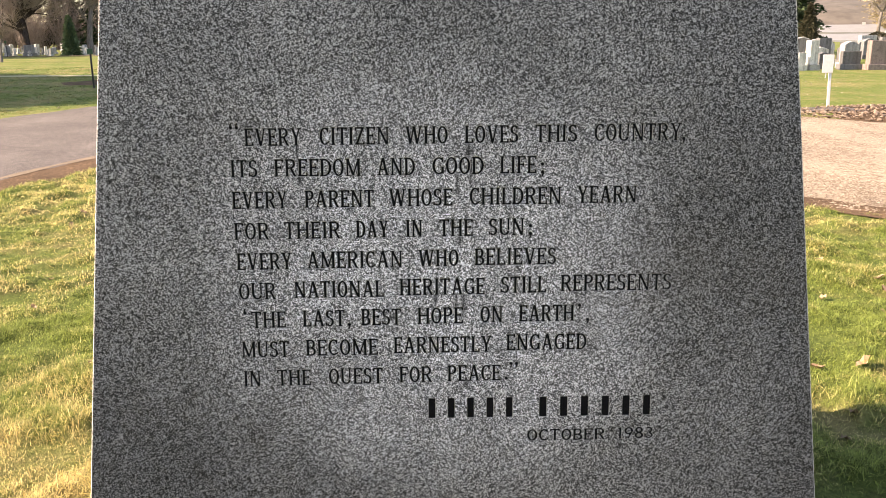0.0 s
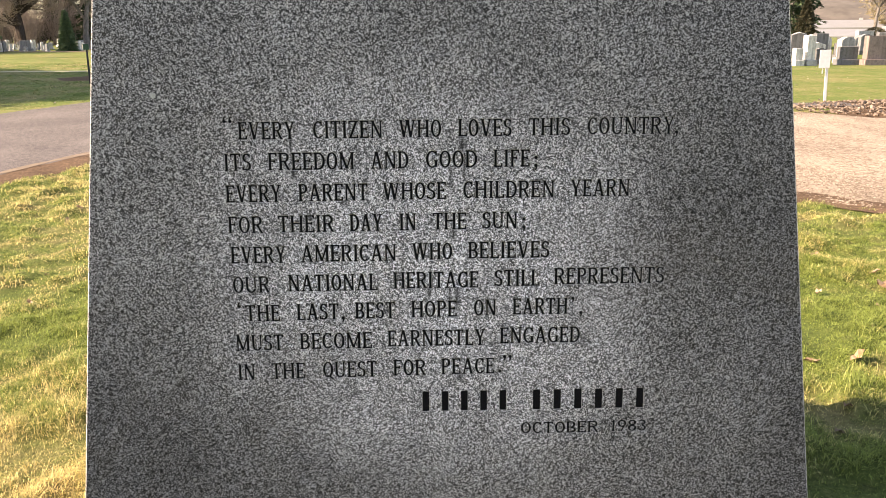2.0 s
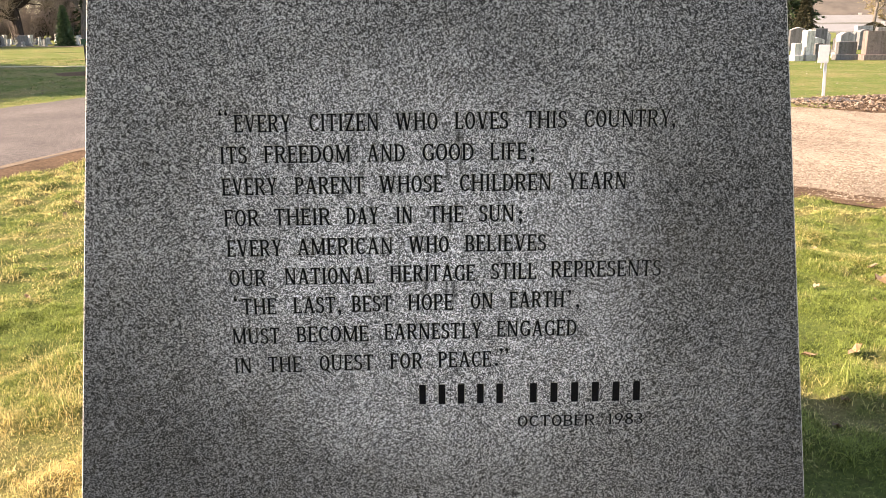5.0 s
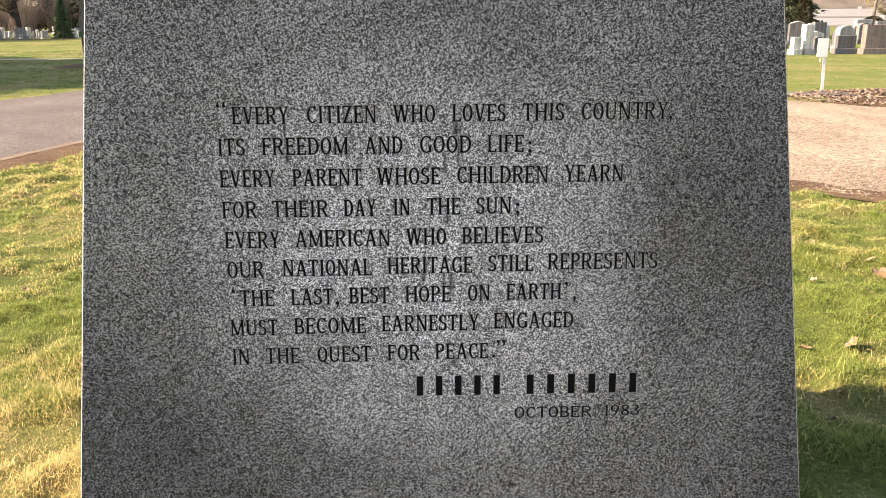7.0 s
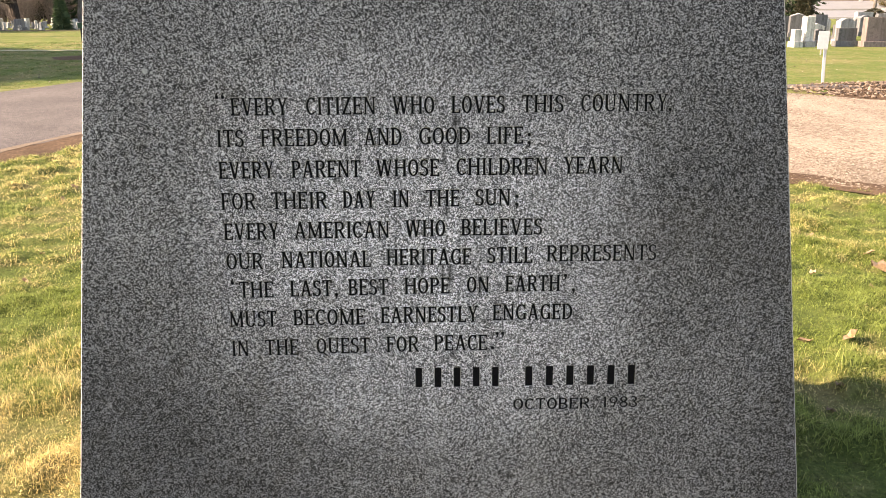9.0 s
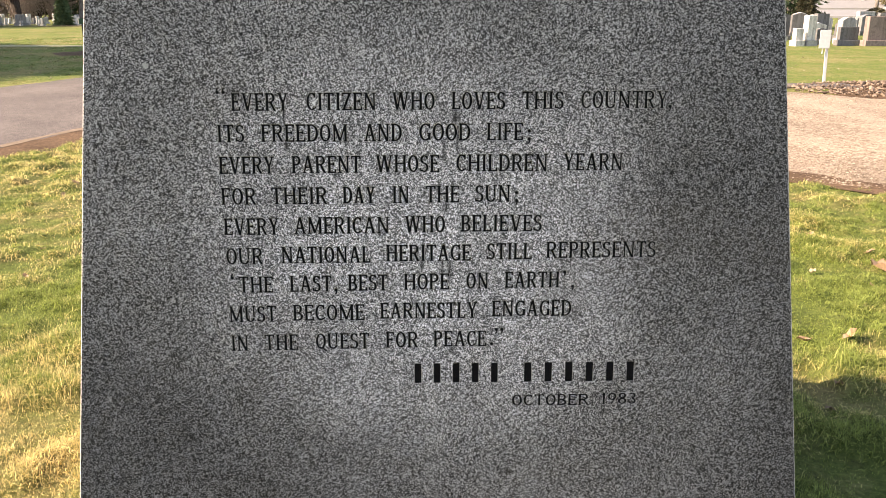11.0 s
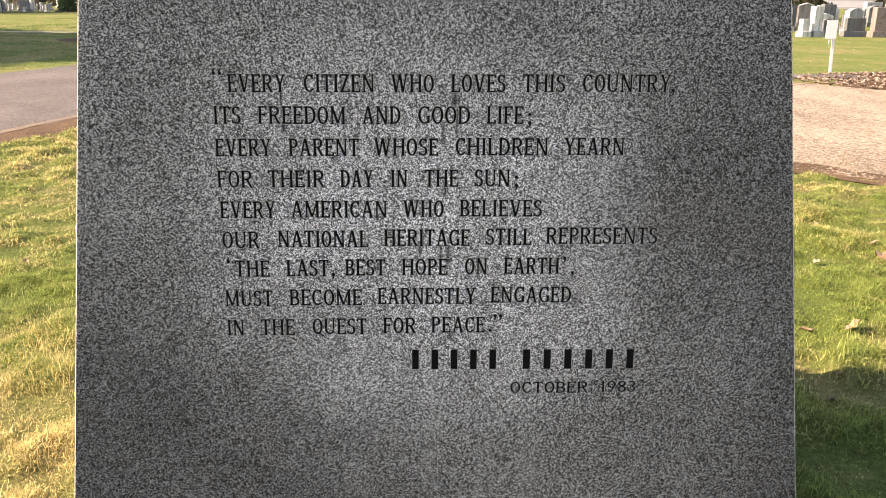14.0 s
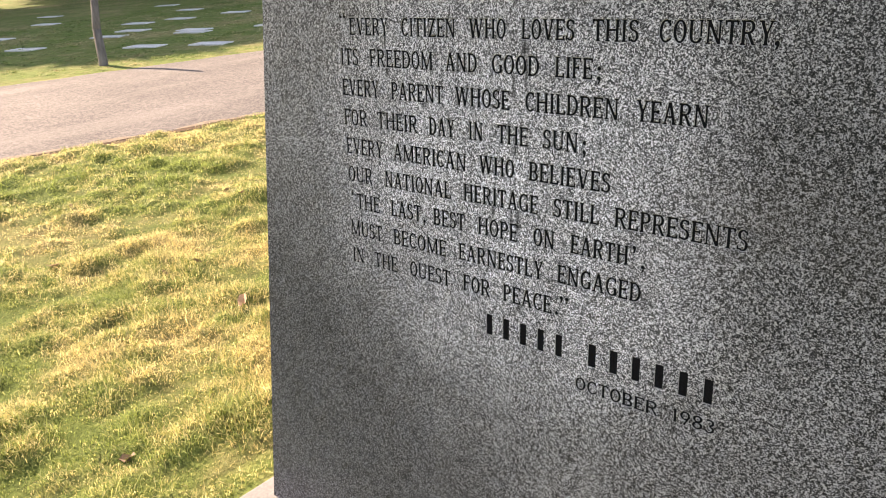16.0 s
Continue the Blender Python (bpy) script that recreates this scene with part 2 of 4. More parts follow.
def weathered(name, colour, dirt):
    m = Nodes(name, rough=0.8, spec=0.25)
    own = m.ramp(m.random(), (0.0, 0.72), (1.0, 1.25))
    c = m.mix(1.0, colour, m.ramp(m.noise(18.0, 5.0, 0.65), (0.3, 0.78), (0.7, 1.2)), "MULTIPLY")
    c = m.mix(1.0, c, own, "MULTIPLY")
    run = m.noise(7.0, 5.0, 0.65, m.scaled(1.0, 1.0, 0.12))
    c = m.mix(m.ramp(run, (0.48, 0.0), (0.70, 0.75)), c, dirt)
    lichen = m.noise(5.0, 6.0, 0.7)
    c = m.mix(m.ramp(lichen, (0.55, 0.0), (0.68, 0.5)), c, tuple(0.6 * v for v in dirt))
    return m.done(c, run, 0.3, 0.01)


MARBLE = weathered("weathered marble", (0.56, 0.54, 0.50), (0.16, 0.15, 0.135))
GREYSTONE = weathered("weathered grey stone", (0.20, 0.195, 0.19), (0.075, 0.070, 0.066))
ROSE = weathered("rose granite", (0.26, 0.20, 0.175), (0.11, 0.085, 0.075))
DARKSTONE = plain("dark stone", (0.07, 0.068, 0.065), rough=0.7, grain=30, amount=0.3, own=0.3)
MARKER = plain("flat marker", (0.55, 0.53, 0.485), rough=0.8, grain=40, amount=0.2, own=0.15)
BARK = barky("grey bark", (0.08, 0.066, 0.054), (0.27, 0.235, 0.20))
DARKBARK = barky("dark bark", (0.022, 0.016, 0.013), (0.085, 0.066, 0.055))
TWIG = barky("brown twigs", (0.17, 0.135, 0.115), (0.40, 0.33, 0.29))
PINE = leafy("dark needles", (0.010, 0.022, 0.010), (0.050, 0.080, 0.028))
CEDAR = leafy("blue green needles", (0.030, 0.062, 0.030), (0.150, 0.210, 0.095))
OLIVE = leafy("brown green needles", (0.028, 0.028, 0.014), (0.085, 0.075, 0.038))
GOLD = leafy("golden twigs", (0.20, 0.155, 0.075), (0.42, 0.34, 0.18))
LEAFBROWN = plain("dry leaf", (0.40, 0.265, 0.16), rough=0.8, grain=90, amount=0.3, own=0.4)
ROOF = plain("pale shingles", (0.24, 0.235, 0.23), rough=0.9, grain=8, amount=0.1)
SIDING = plain("white siding", (0.42, 0.405, 0.385), rough=0.8, grain=6, amount=0.06)
GLASS = plain("dark window", (0.05, 0.055, 0.06), rough=0.15, grain=3, amount=0.1)
HILL = plain("dry hill", (0.125, 0.105, 0.085), rough=1.0, grain=0.05, amount=0.25)


# ---- building helpers ----
def mesh_of(name, bm, material, smooth=False):
    me = bpy.data.meshes.new(name)
    bm.to_mesh(me)
    bm.free()
    me.materials.append(material)
    if smooth:
        me.polygons.foreach_set("use_smooth", [True] * len(me.polygons))
    return me


def part(name, bm, material, parent=None, label="", smooth=False):
    ob = new(name, mesh_of(name, bm, material, smooth))
    ob.parent = parent
    return tagged(ob, label)


def raw(name, verts, faces, material, parent=None, label=""):
    me = bpy.data.meshes.new(name)
    me.from_pydata(verts, [], faces)
    me.materials.append(material)
    ob = new(name, me)
    ob.parent = parent
    return tagged(ob, label)


def thing(name, label, category, at=(0, 0, 0), turn=0.0, group="", kind=""):
    ob = new(name)
    ob.empty_display_size = 0.2
    ob.matrix_basis = pose(at[0], at[1], at[2] + float(climb(at[1])), 0, 0, turn)
    return tagged(ob, label, category, group, kind)


def box(bm, x0, x1, y0, y1, z0, z1, bevel=0.0, m=None):
    made = bmesh.ops.create_cube(bm, size=1.0)["verts"]
    for v in made:
        v.co = Vector((x0 + (v.co.x + 0.5) * (x1 - x0), y0 + (v.co.y + 0.5) * (y1 - y0), z0 + (v.co.z + 0.5) * (z1 - z0)))
    if bevel:
        edges = list({e for v in made for e in v.link_edges})
        out = bmesh.ops.bevel(bm, geom=edges, offset=bevel, segments=2, affect="EDGES", profile=0.6)
        made = list({v for f in out["faces"] for v in f.verts} | {v for v in made if v.is_valid})
    if m is not None:
        bmesh.ops.transform(bm, matrix=m, verts=made)
    return made


def boxed(*size, bevel=0.0):
    bm = bmesh.new()
    box(bm, *size, bevel=bevel)
    return bm


def tube(bm, a, b, ra, rb, sides=6):
    """A tapered round from a to b."""
    a, b = Vector(a), Vector(b)
    way = (b - a).normalized()
    u = way.orthogonal().normalized()
    v = way.cross(u)
    rings = []
    for c, r in ((a, ra), (b, rb)):
        rings.append([bm.verts.new(c + r * (math.cos(k) * u + math.sin(k) * v)) for k in (2 * math.pi * i / sides for i in range(sides))])
    for i in range(sides):
        bm.faces.new((rings[0][i], rings[0][(i + 1) % sides], rings[1][(i + 1) % sides], rings[1][i]))
    bm.faces.new(rings[1])


# ---- the ground and the roads ----
def ground_height(x, y):
    """Lawns lie nearly level, with a gentle roll far from the monument."""
    r = math.hypot(x, y)
    return climb(y) + 0.35 * noise.noise(Vector((x * 0.02, y * 0.02, 3.0))) * min(1.0, max(0.0, (r - 90) / 60))


def climb(y):
    """The lawns rise a little to the north."""
    return 0.0080 * np.clip(np.asarray(y, float) - 4.0, 0.0, 136.0)


# Two lines bound each road; each takes its place along y or x from a short row of stations.
NEAR_LEFT = ((-7.4, -6.0), (-6.75, 0.0), (-6.25, 1.6), (-5.75, 3.6), (-5.2, 5.9), (-4.65, 7.7), (-4.15, 9.3), (-3.0, 11.0), (-1.6, 11.3))
FAR_LEFT = ((-13.8, -6.0), (-12.2, 0.0), (-11.2, 3.4), (-10.4, 6.0), (-9.6, 8.6), (-8.8, 12.5), (-7.9, 16.2), (-6.6, 19.6), (-4.0, 24.0))
NEAR_RIGHT = ((-1.6, 11.3), (0.0, 9.6), (1.6, 7.75), (3.55, 5.85), (4.10, 5.35), (6.0, 3.7), (9.5, 1.0), (16.0, -4.0), (26.0, -11.0))
FAR_RIGHT = ((-4.0, 24.0), (0.0, 20.5), (3.6, 17.0), (6.6, 14.2), (8.2, 12.3), (10.5, 9.6), (14.0, 6.5), (22.0, 0.5), (34.0, -8.0))


def smooth_line(row, steps=16):
    """A soft curve through the stations."""
    p = [Vector(v) for v in row]
    p = [2 * p[0] - p[1], *p, 2 * p[-1] - p[-2]]
    out = []
    for a, b, c, d in zip(p, p[1:], p[2:], p[3:]):
        for k in range(steps):
            s = k / steps
            out.append(0.5 * (2 * b + (c - a) * s + (2 * a - 5 * b + 4 * c - d) * s * s + (3 * b - a - 3 * c + d) * s ** 3))
    return out + [p[-2]]


def ragged(line, amount, seed):
    out = []
    for k, v in enumerate(line):
        n = noise.noise(Vector((v.x * 1.7, v.y * 1.7, seed))) + 0.6 * noise.noise(Vector((v.x * 5.1, v.y * 5.1, seed + 7)))
        w = (line[min(k + 1, len(line) - 1)] - line[max(k - 1, 0)]).normalized()
        out.append(v + Vector((-w.y, w.x)) * n * amount)
    return out


def strip(name, one, two, z, material, label, category, crown=0.0, across=6):
    """A sheet between two lines of as many stations."""
    bm = bmesh.new()
    rows = []
    for a, b in zip(one, two):
        rows.append([bm.verts.new((*(a + (b - a) * (k / across)), z + ground_height(*(a + (b - a) * (k / across))) + crown * 4 * (k / across) * (1 - k / across))) for k in range(across + 1)])
    for r, s in zip(rows, rows[1:]):
        for k in range(across):
            bm.faces.new((r[k], r[k + 1], s[k + 1], s[k]))
    bmesh.ops.recalc_face_normals(bm, faces=bm.faces)
    ob = part(name, bm, material, smooth=True)
    return tagged(ob, label, category, kind="structure")


def offset(line, d, fade=False):
    """The line moved sideways; with fade, less and less towards the south."""
    out = []
    for k, v in enumerate(line):
        w = (line[min(k + 1, len(line) - 1)] - line[max(k - 1, 0)]).normalized()
        out.append(v + Vector((-w.y, w.x)) * d * (min(1.0, max(0.14, (v.y - 3.0) / 3.5)) if fade else 1.0))
    return out


bm = bmesh.new()
marks = [-900, -500, -300, -200, -140, -100, -80] + list(range(-64, 65, 4)) + [80, 100, 140, 200, 300, 500, 900]
grid = [[bm.verts.new((x, y, ground_height(x, y))) for x in marks] for y in marks]
for r, s in zip(grid, grid[1:]):
    for k in range(len(marks) - 1):
        bm.faces.new((r[k], r[k + 1], s[k + 1], s[k]))
tagged(part("ground", bm, TURF, smooth=True), "patchy green and straw-coloured winter lawn", "lawn", kind="structure")

nl, fl = smooth_line(NEAR_LEFT), smooth_line(FAR_LEFT)
nr, fr = smooth_line(NEAR_RIGHT), smooth_line(FAR_RIGHT)
strip("road", ragged(nl, 0.05, 1), ragged(fl, 0.08, 2), 0.004, ASPHALT, "worn grey chip-sealed cemetery road in sunlight", "road", crown=0.05)
strip("gravel_road", ragged(nr, 0.05, 3), ragged(fr, 0.10, 4), 0.006, GRAVEL, "tan gravel drive behind the monument", "road", crown=0.01)
strip("road_edge", ragged(offset(nl, -0.55, True), 0.06, 5), ragged(offset(nl, 0.22, True), 0.05, 6), 0.009, SOIL, "bare brown soil along the road edge", "soil", across=2)
strip("road_edge", ragged(offset(nl, 0.18, True), 0.05, 5), ragged(offset(nl, 0.70, True), 0.10, 9), 0.013, DUST, "pale sandy verge of the road", "soil", across=2)
strip("road_edge", ragged(offset(nr, -0.22), 0.06, 7), ragged(offset(nr, 0.32), 0.08, 8), 0.012, SOIL, "bare brown soil along the gravel drive", "soil", across=2)
# this strip's pale colour stands in for sunlight on a crest of the lawn
strip("path", [Vector((-20.5 + 1.5 * k, 31.0)) for k in range(16)], [Vector((-20.5 + 1.5 * k, 31.9)) for k in range(16)], 0.012, SUNLIT_CREST,
      "thin strip across the far lawn, coloured pale like a sunlit crest", "path", across=2)
strip("path", [Vector((-110 + 8 * k, 60.5)) for k in range(14)], [Vector((-110 + 8 * k, 62.0)) for k in range(14)], 0.02, DUST, "pale drive before the far graves", "path", across=2)


def patch(name, cx, cy, rx, ry, z, material, label, seed):
    bm = bmesh.new()
    z += float(climb(cy))
    mid = bm.verts.new((cx, cy, z + 0.015))
    ring = []
    for k in range(28):
        a = 2 * math.pi * k / 28
        s = 1 + 0.35 * noise.noise(Vector((math.cos(a) * 1.5, math.sin(a) * 1.5, seed)))
        ring.append(bm.verts.new((cx + rx * s * math.cos(a), cy + ry * s * math.sin(a), z + 0.0080 * ry * s * math.sin(a))))
    for k in range(28):
        bm.faces.new((mid, ring[k], ring[(k + 1) % 28]))
    return tagged(part(name, bm, material), label, "soil", kind="structure")


patch("soil_patch", -10.7, 26.8, 1.5, 1.5, 0.006, SOIL, "bare brown soil in the lawn", 2)
patch("soil_patch", 11.2, 13.9, 4.2, 2.0, 0.008, SOIL, "brown soil under a heap of broken stone", 5)

# ---- the monument ----
LEAN = radians(4.0)
SIN, COS = math.sin(LEAN), math.cos(LEAN)
TALL, DEEP = 1.98, 1.66


def left_at(h):
    return -0.8311 + 0.1008 * h


def right_at(h):
    return 0.903 - 0.1097 * h


def on_face(x, h, deep=0.0):
    return Vector((x, h * SIN + deep * COS, h * COS - deep * SIN))


# widths of the cut capitals as shares of their height, serifs included
WIDTHS = {"A": 0.62, "B": 0.50, "C": 0.50, "D": 0.56, "E": 0.47, "F": 0.45, "G": 0.56, "H": 0.62, "I": 0.24, "L": 0.46, "M": 0.76, "N": 0.64, "O": 0.54, "P": 0.48,
          "Q": 0.54, "R": 0.56, "S": 0.43, "T": 0.52, "U": 0.60, "V": 0.60, "W": 0.88, "Y": 0.58, "Z": 0.50, "1": 0.26, "3": 0.42, "8": 0.46, "9": 0.46}
shapes = []      # (letter, corners) of every piece to be cut, all of them convex
letters = []     # the kind of every cut, by its number


def next_cut(kind):
    letters.append(kind)
    return len(letters) - 1


def strokes(ch, w, c):
    """A roman capital w wide and c high, as convex pieces: thick stems, thin bars, serifs."""
    thick, thin, edge = max(0.136 * c, 0.0047), max(0.076 * c, 0.0030), 0.060 * c
    s = 0.115 * c                      # from the side of the letter to the middle of a stem
    out = []

    def stem(x, y0=0.0, y1=c, t=thick):
        out.append([(x - t / 2, y0), (x + t / 2, y0), (x + t / 2, y1), (x - t / 2, y1)])

    def bar(x0, x1, y, t=thin):
        out.append([(x0, y - t / 2), (x1, y - t / 2), (x1, y + t / 2), (x0, y + t / 2)])

    def slant(x0, y0, x1, y1, t):
        out.append([(x0 - t / 2, y0), (x0 + t / 2, y0), (x1 + t / 2, y1), (x1 - t / 2, y1)])

    def foot(*xs):
        for x in xs:
            bar(x - 0.115 * c, x + 0.115 * c, edge / 2, edge)

    def head(*xs):
        for x in xs:
            bar(x - 0.115 * c, x + 0.115 * c, c - edge / 2, edge)

    def tick(x, y0, y1):
        stem(x - thin / 2, y0, y1, thin)

    def bow(cx, cy, rx, ry, a0, a1, steps=12):
        ring = []
        for k in range(steps + 1):
            a = radians(a0 + (a1 - a0) * k / steps)
            ring.append(((cx + rx * math.cos(a), cy + ry * math.sin(a)), (cx + (rx - thick) * math.cos(a), cy + (ry - thin) * math.sin(a))))
        for (p, q), (u, v) in zip(ring, ring[1:]):
            out.append([p, u, v, q])

    top, low, mid = c - thin / 2, thin / 2, 0.52 * c
    if ch in "EFLBDPR":
        stem(s)
    if ch in "EFL":
        bar(0, w, top) if ch != "L" else head(s)
        bar(0, w, low) if ch != "F" else foot(s)
        if ch != "L":
            tick(w, 0.80 * c, c)
            bar(s, 0.80 * w, mid)
            tick(0.80 * w, 0.43 * c, 0.61 * c)
        if ch != "F":
            tick(w, 0.0, 0.22 * c)
    elif ch == "D":
        bar(0, 0.42 * w, top)
        bar(0, 0.42 * w, low)
        bow(0.40 * w, c / 2, 0.60 * w, c / 2, -90, 90)
    elif ch in "BPR":
        bar(0, 0.55 * w, top)
        bar(s, 0.55 * w, 0.49 * c)
        r = (0.92 if ch == "B" else 1.0) * w - 0.52 * w
        bow(0.52 * w, 0.735 * c, r if ch != "R" else 0.40 * w, 0.265 * c + thin * 0.1, -90, 90)
        if ch == "B":
            bar(0, 0.55 * w, low)
            bow(0.52 * w, 0.26 * c, 0.48 * w, 0.26 * c, -90, 90)
        else:
            foot(s)
        if ch == "R":
            slant(w - 0.075 * c, 0.0, 0.50 * w, 0.50 * c, thick)
            bar(w - 0.15 * c, w, edge / 2, edge)
    elif ch == "H":
        stem(s)
        stem(w - s)
        bar(s, w - s, mid)
        foot(s, w - s)
        head(s, w - s)
    elif ch == "I":
        stem(w / 2)
        foot(w / 2)
        head(w / 2)
    elif ch == "T":
        stem(w / 2)
        bar(0, w, top)
        tick(thin, 0.80 * c, c)
        tick(w, 0.80 * c, c)
        foot(w / 2)
    elif ch == "N":
        stem(s, t=thin)
        stem(w - s, t=thin)
        slant(w - s - 0.02 * c, 0.0, s, c, thick)
        foot(s)
        head(s, w - s)
    elif ch == "M":
        stem(s, t=thin)
        stem(w - s)
        slant(w / 2, 0.05 * c, s, c, thick)
        slant(w / 2, 0.05 * c, w - s, c, thin)
        foot(s, w - s)
        head(s, w - s)
    elif ch == "A":
        slant(0.10 * c, 0.0, w / 2 - 0.02 * c, c, thin)
        slant(w - 0.115 * c, 0.0, w / 2, c, thick)
        bar(0.24 * w, 0.74 * w, 0.34 * c)
        foot(0.11 * c, w - 0.115 * c)
    elif ch == "V":
        slant(w / 2, 0.0, 0.115 * c, c, thick)
        slant(w / 2 + 0.02 * c, 0.0, w - 0.10 * c, c, thin)
        head(0.115 * c, w - 0.11 * c)
    elif ch == "W":
        for x in (0.0, 0.40 * w):
            slant(x + 0.30 * w, 0.0, x + 0.115 * c, c, thick)
            slant(x + 0.31 * w, 0.0, x + 0.60 * w - 0.10 * c, c, thin)
        head(0.115 * c, w / 2, w - 0.11 * c)
    elif ch == "Y":
        stem(w / 2, 0.0, 0.46 * c)
        slant(w / 2, 0.42 * c, 0.115 * c, c, thick)
        slant(w / 2 + 0.02 * c, 0.42 * c, w - 0.10 * c, c, thin)
        head(0.115 * c, w - 0.11 * c)
        foot(w / 2)
    elif ch == "Z":
        bar(0, w, top)
        bar(0, w, low)
        slant(0.08 * c, 0.0, w - 0.08 * c, c, thick)
        tick(thin, 0.80 * c, c)
        tick(w, 0.0, 0.20 * c)
    elif ch in "OQ":
        bow(w / 2, c / 2, w / 2, c / 2, 0, 360, 22)
        if ch == "Q":
            slant(w + 0.04 * c, -0.14 * c, 0.50 * w, 0.14 * c, thick)
    elif ch in "CG":
        bow(0.54 * w, c / 2, 0.54 * w, c / 2, 52, 308, 16)
        tick(0.93 * w, 0.72 * c, 0.98 * c)
        if ch == "G":
            stem(0.86 * w, 0.05 * c, 0.42 * c)
            bar(0.68 * w, w, 0.42 * c, edge)
        else:
            slant(0.86 * w, 0.10 * c, 0.96 * w, 0.22 * c, thin)
    elif ch == "S":
        bow(w / 2, 0.745 * c, 0.49 * w, 0.255 * c, 40, 270, 12)
        bow(w / 2, 0.275 * c, w / 2, 0.275 * c, -140, 90, 12)
        tick(0.92 * w, 0.76 * c, 0.96 * c)
        tick(0.15 * w, 0.04 * c, 0.24 * c)
    elif ch == "U":
        stem(s, 0.30 * c, c)
        stem(w - s, 0.30 * c, c, thin)
        bow(w / 2, 0.31 * c, w / 2 - s + thick / 2, 0.31 * c, 180, 345, 10)
        head(s, w - s)
    elif ch == "1":
        stem(w / 2)
        foot(w / 2)
        slant(0.10 * w, 0.80 * c, w / 2, 0.97 * c, thin)
    elif ch == "8":
        bow(w / 2, 0.745 * c, 0.45 * w, 0.255 * c, 0, 360, 16)
        bow(w / 2, 0.27 * c, w / 2, 0.27 * c, 0, 360, 16)
    elif ch == "3":
        bow(0.45 * w, 0.745 * c, 0.50 * w, 0.255 * c, -90, 140, 10)
        bow(0.45 * w, 0.27 * c, 0.55 * w, 0.27 * c, -140, 90, 10)
    elif ch == "9":
        bow(w / 2, 0.68 * c, w / 2, 0.32 * c, 0, 360, 16)
        slant(0.42 * w, 0.0, w - thick / 2, 0.62 * c, thick * 0.85)
    return out


def cut_letter(ch, x, width, z, cap):
    line = next_cut("letter")
    for piece in strokes(ch, width, cap):
        shapes.append((line, [(x + u, z + v) for u, v in piece]))


def cut_word(word, x0, x1, z, cap=0.0355):
    """Letters of their own widths, spread evenly from x0 to x1."""
    wide = [WIDTHS[ch] * cap for ch in word]
    gap_share = 0.085 * cap
    k = (x1 - x0) / (sum(wide) + gap_share * (len(word) - 1))
    x = x0
    for ch, w in zip(word, wide):
        cut_letter(ch, x, w * k, z, cap)
        x += (w + gap_share) * k


def cut_mark(ch, x, z, size):
    """A point or a comma-like mark round (x, z)."""
    line = next_cut("punctuation_mark")
    ring = [(x + size * math.cos(a), z + size * math.sin(a)) for a in (2 * math.pi * k / 8 for k in range(8))]
    shapes.append((line, ring))
    if ch in ",’”;":
        shapes.append((line, [(x - 0.1 * size, z - 0.9 * size), (x + size, z - 0.1 * size), (x + 0.35 * size, z - 2.2 * size), (x - 0.8 * size, z - 2.9 * size)]))
    if ch in "‘“":
        shapes.append((line, [(x + 0.1 * size, z + 0.9 * size), (x - size, z + 0.1 * size), (x - 0.35 * size, z + 2.2 * size), (x + 0.8 * size, z + 2.9 * size)]))
    if ch == ";":
        cut_mark(".", x, z + 0.0165, size)


def cut_line(words, places, z0, z1):
    """Words of one line at their places; the line climbs a hair from z0 to z1."""
    for word, (a, b) in zip(words.split(), places):
        s = ((a + b) / 2 + 0.43) / 0.93
        cut_word(word, a, b, z0 + (z1 - z0) * s)


cut_line("EVERY CITIZEN WHO LOVES THIS COUNTRY", ((-0.394, -0.278), (-0.241, -0.099), (-0.066, 0.021), (0.056, 0.166), (0.201, 0.287), (0.323, 0.503)), 1.3455, 1.3495)
cut_line("ITS FREEDOM AND GOOD LIFE", ((-0.426, -0.371), (-0.336, -0.159), (-0.125, -0.047), (-0.011, 0.095), (0.129, 0.204)), 1.282, 1.286)
cut_line("EVERY PARENT WHOSE CHILDREN YEARN", ((-0.426, -0.312), (-0.276, -0.133), (-0.102, 0.030), (0.066, 0.257), (0.290, 0.415)), 1.2165, 1.222)
cut_line("FOR THEIR DAY IN THE SUN", ((-0.425, -0.353), (-0.321, -0.205), (-0.172, -0.104), (-0.068, -0.033), (0.002, 0.072), (0.106, 0.180)), 1.1515, 1.1575)
cut_line("EVERY AMERICAN WHO BELIEVES", ((-0.423, -0.308), (-0.276, -0.076), (-0.043, 0.042), (0.076, 0.248)), 1.087, 1.0945)
cut_line("OUR NATIONAL HERITAGE STILL REPRESENTS", ((-0.422, -0.345), (-0.306, -0.117), (-0.083, 0.097), (0.132, 0.228), (0.259, 0.495)), 1.023, 1.0345)
cut_line("THE LAST BEST HOPE ON EARTH", ((-0.399, -0.326), (-0.290, -0.201), (-0.166, -0.081), (-0.046, 0.051), (0.088, 0.136), (0.171, 0.289)), 0.9605, 0.9705)
cut_line("MUST BECOME EARNESTLY ENGAGED", ((-0.423, -0.322), (-0.286, -0.132), (-0.098, 0.112), (0.144, 0.317)), 0.895, 0.907)
cut_line("IN THE QUEST FOR PEACE", ((-0.422, -0.385), (-0.350, -0.278), (-0.239, -0.123), (-0.087, -0.017), (0.017, 0.132)), 0.830, 0.841)
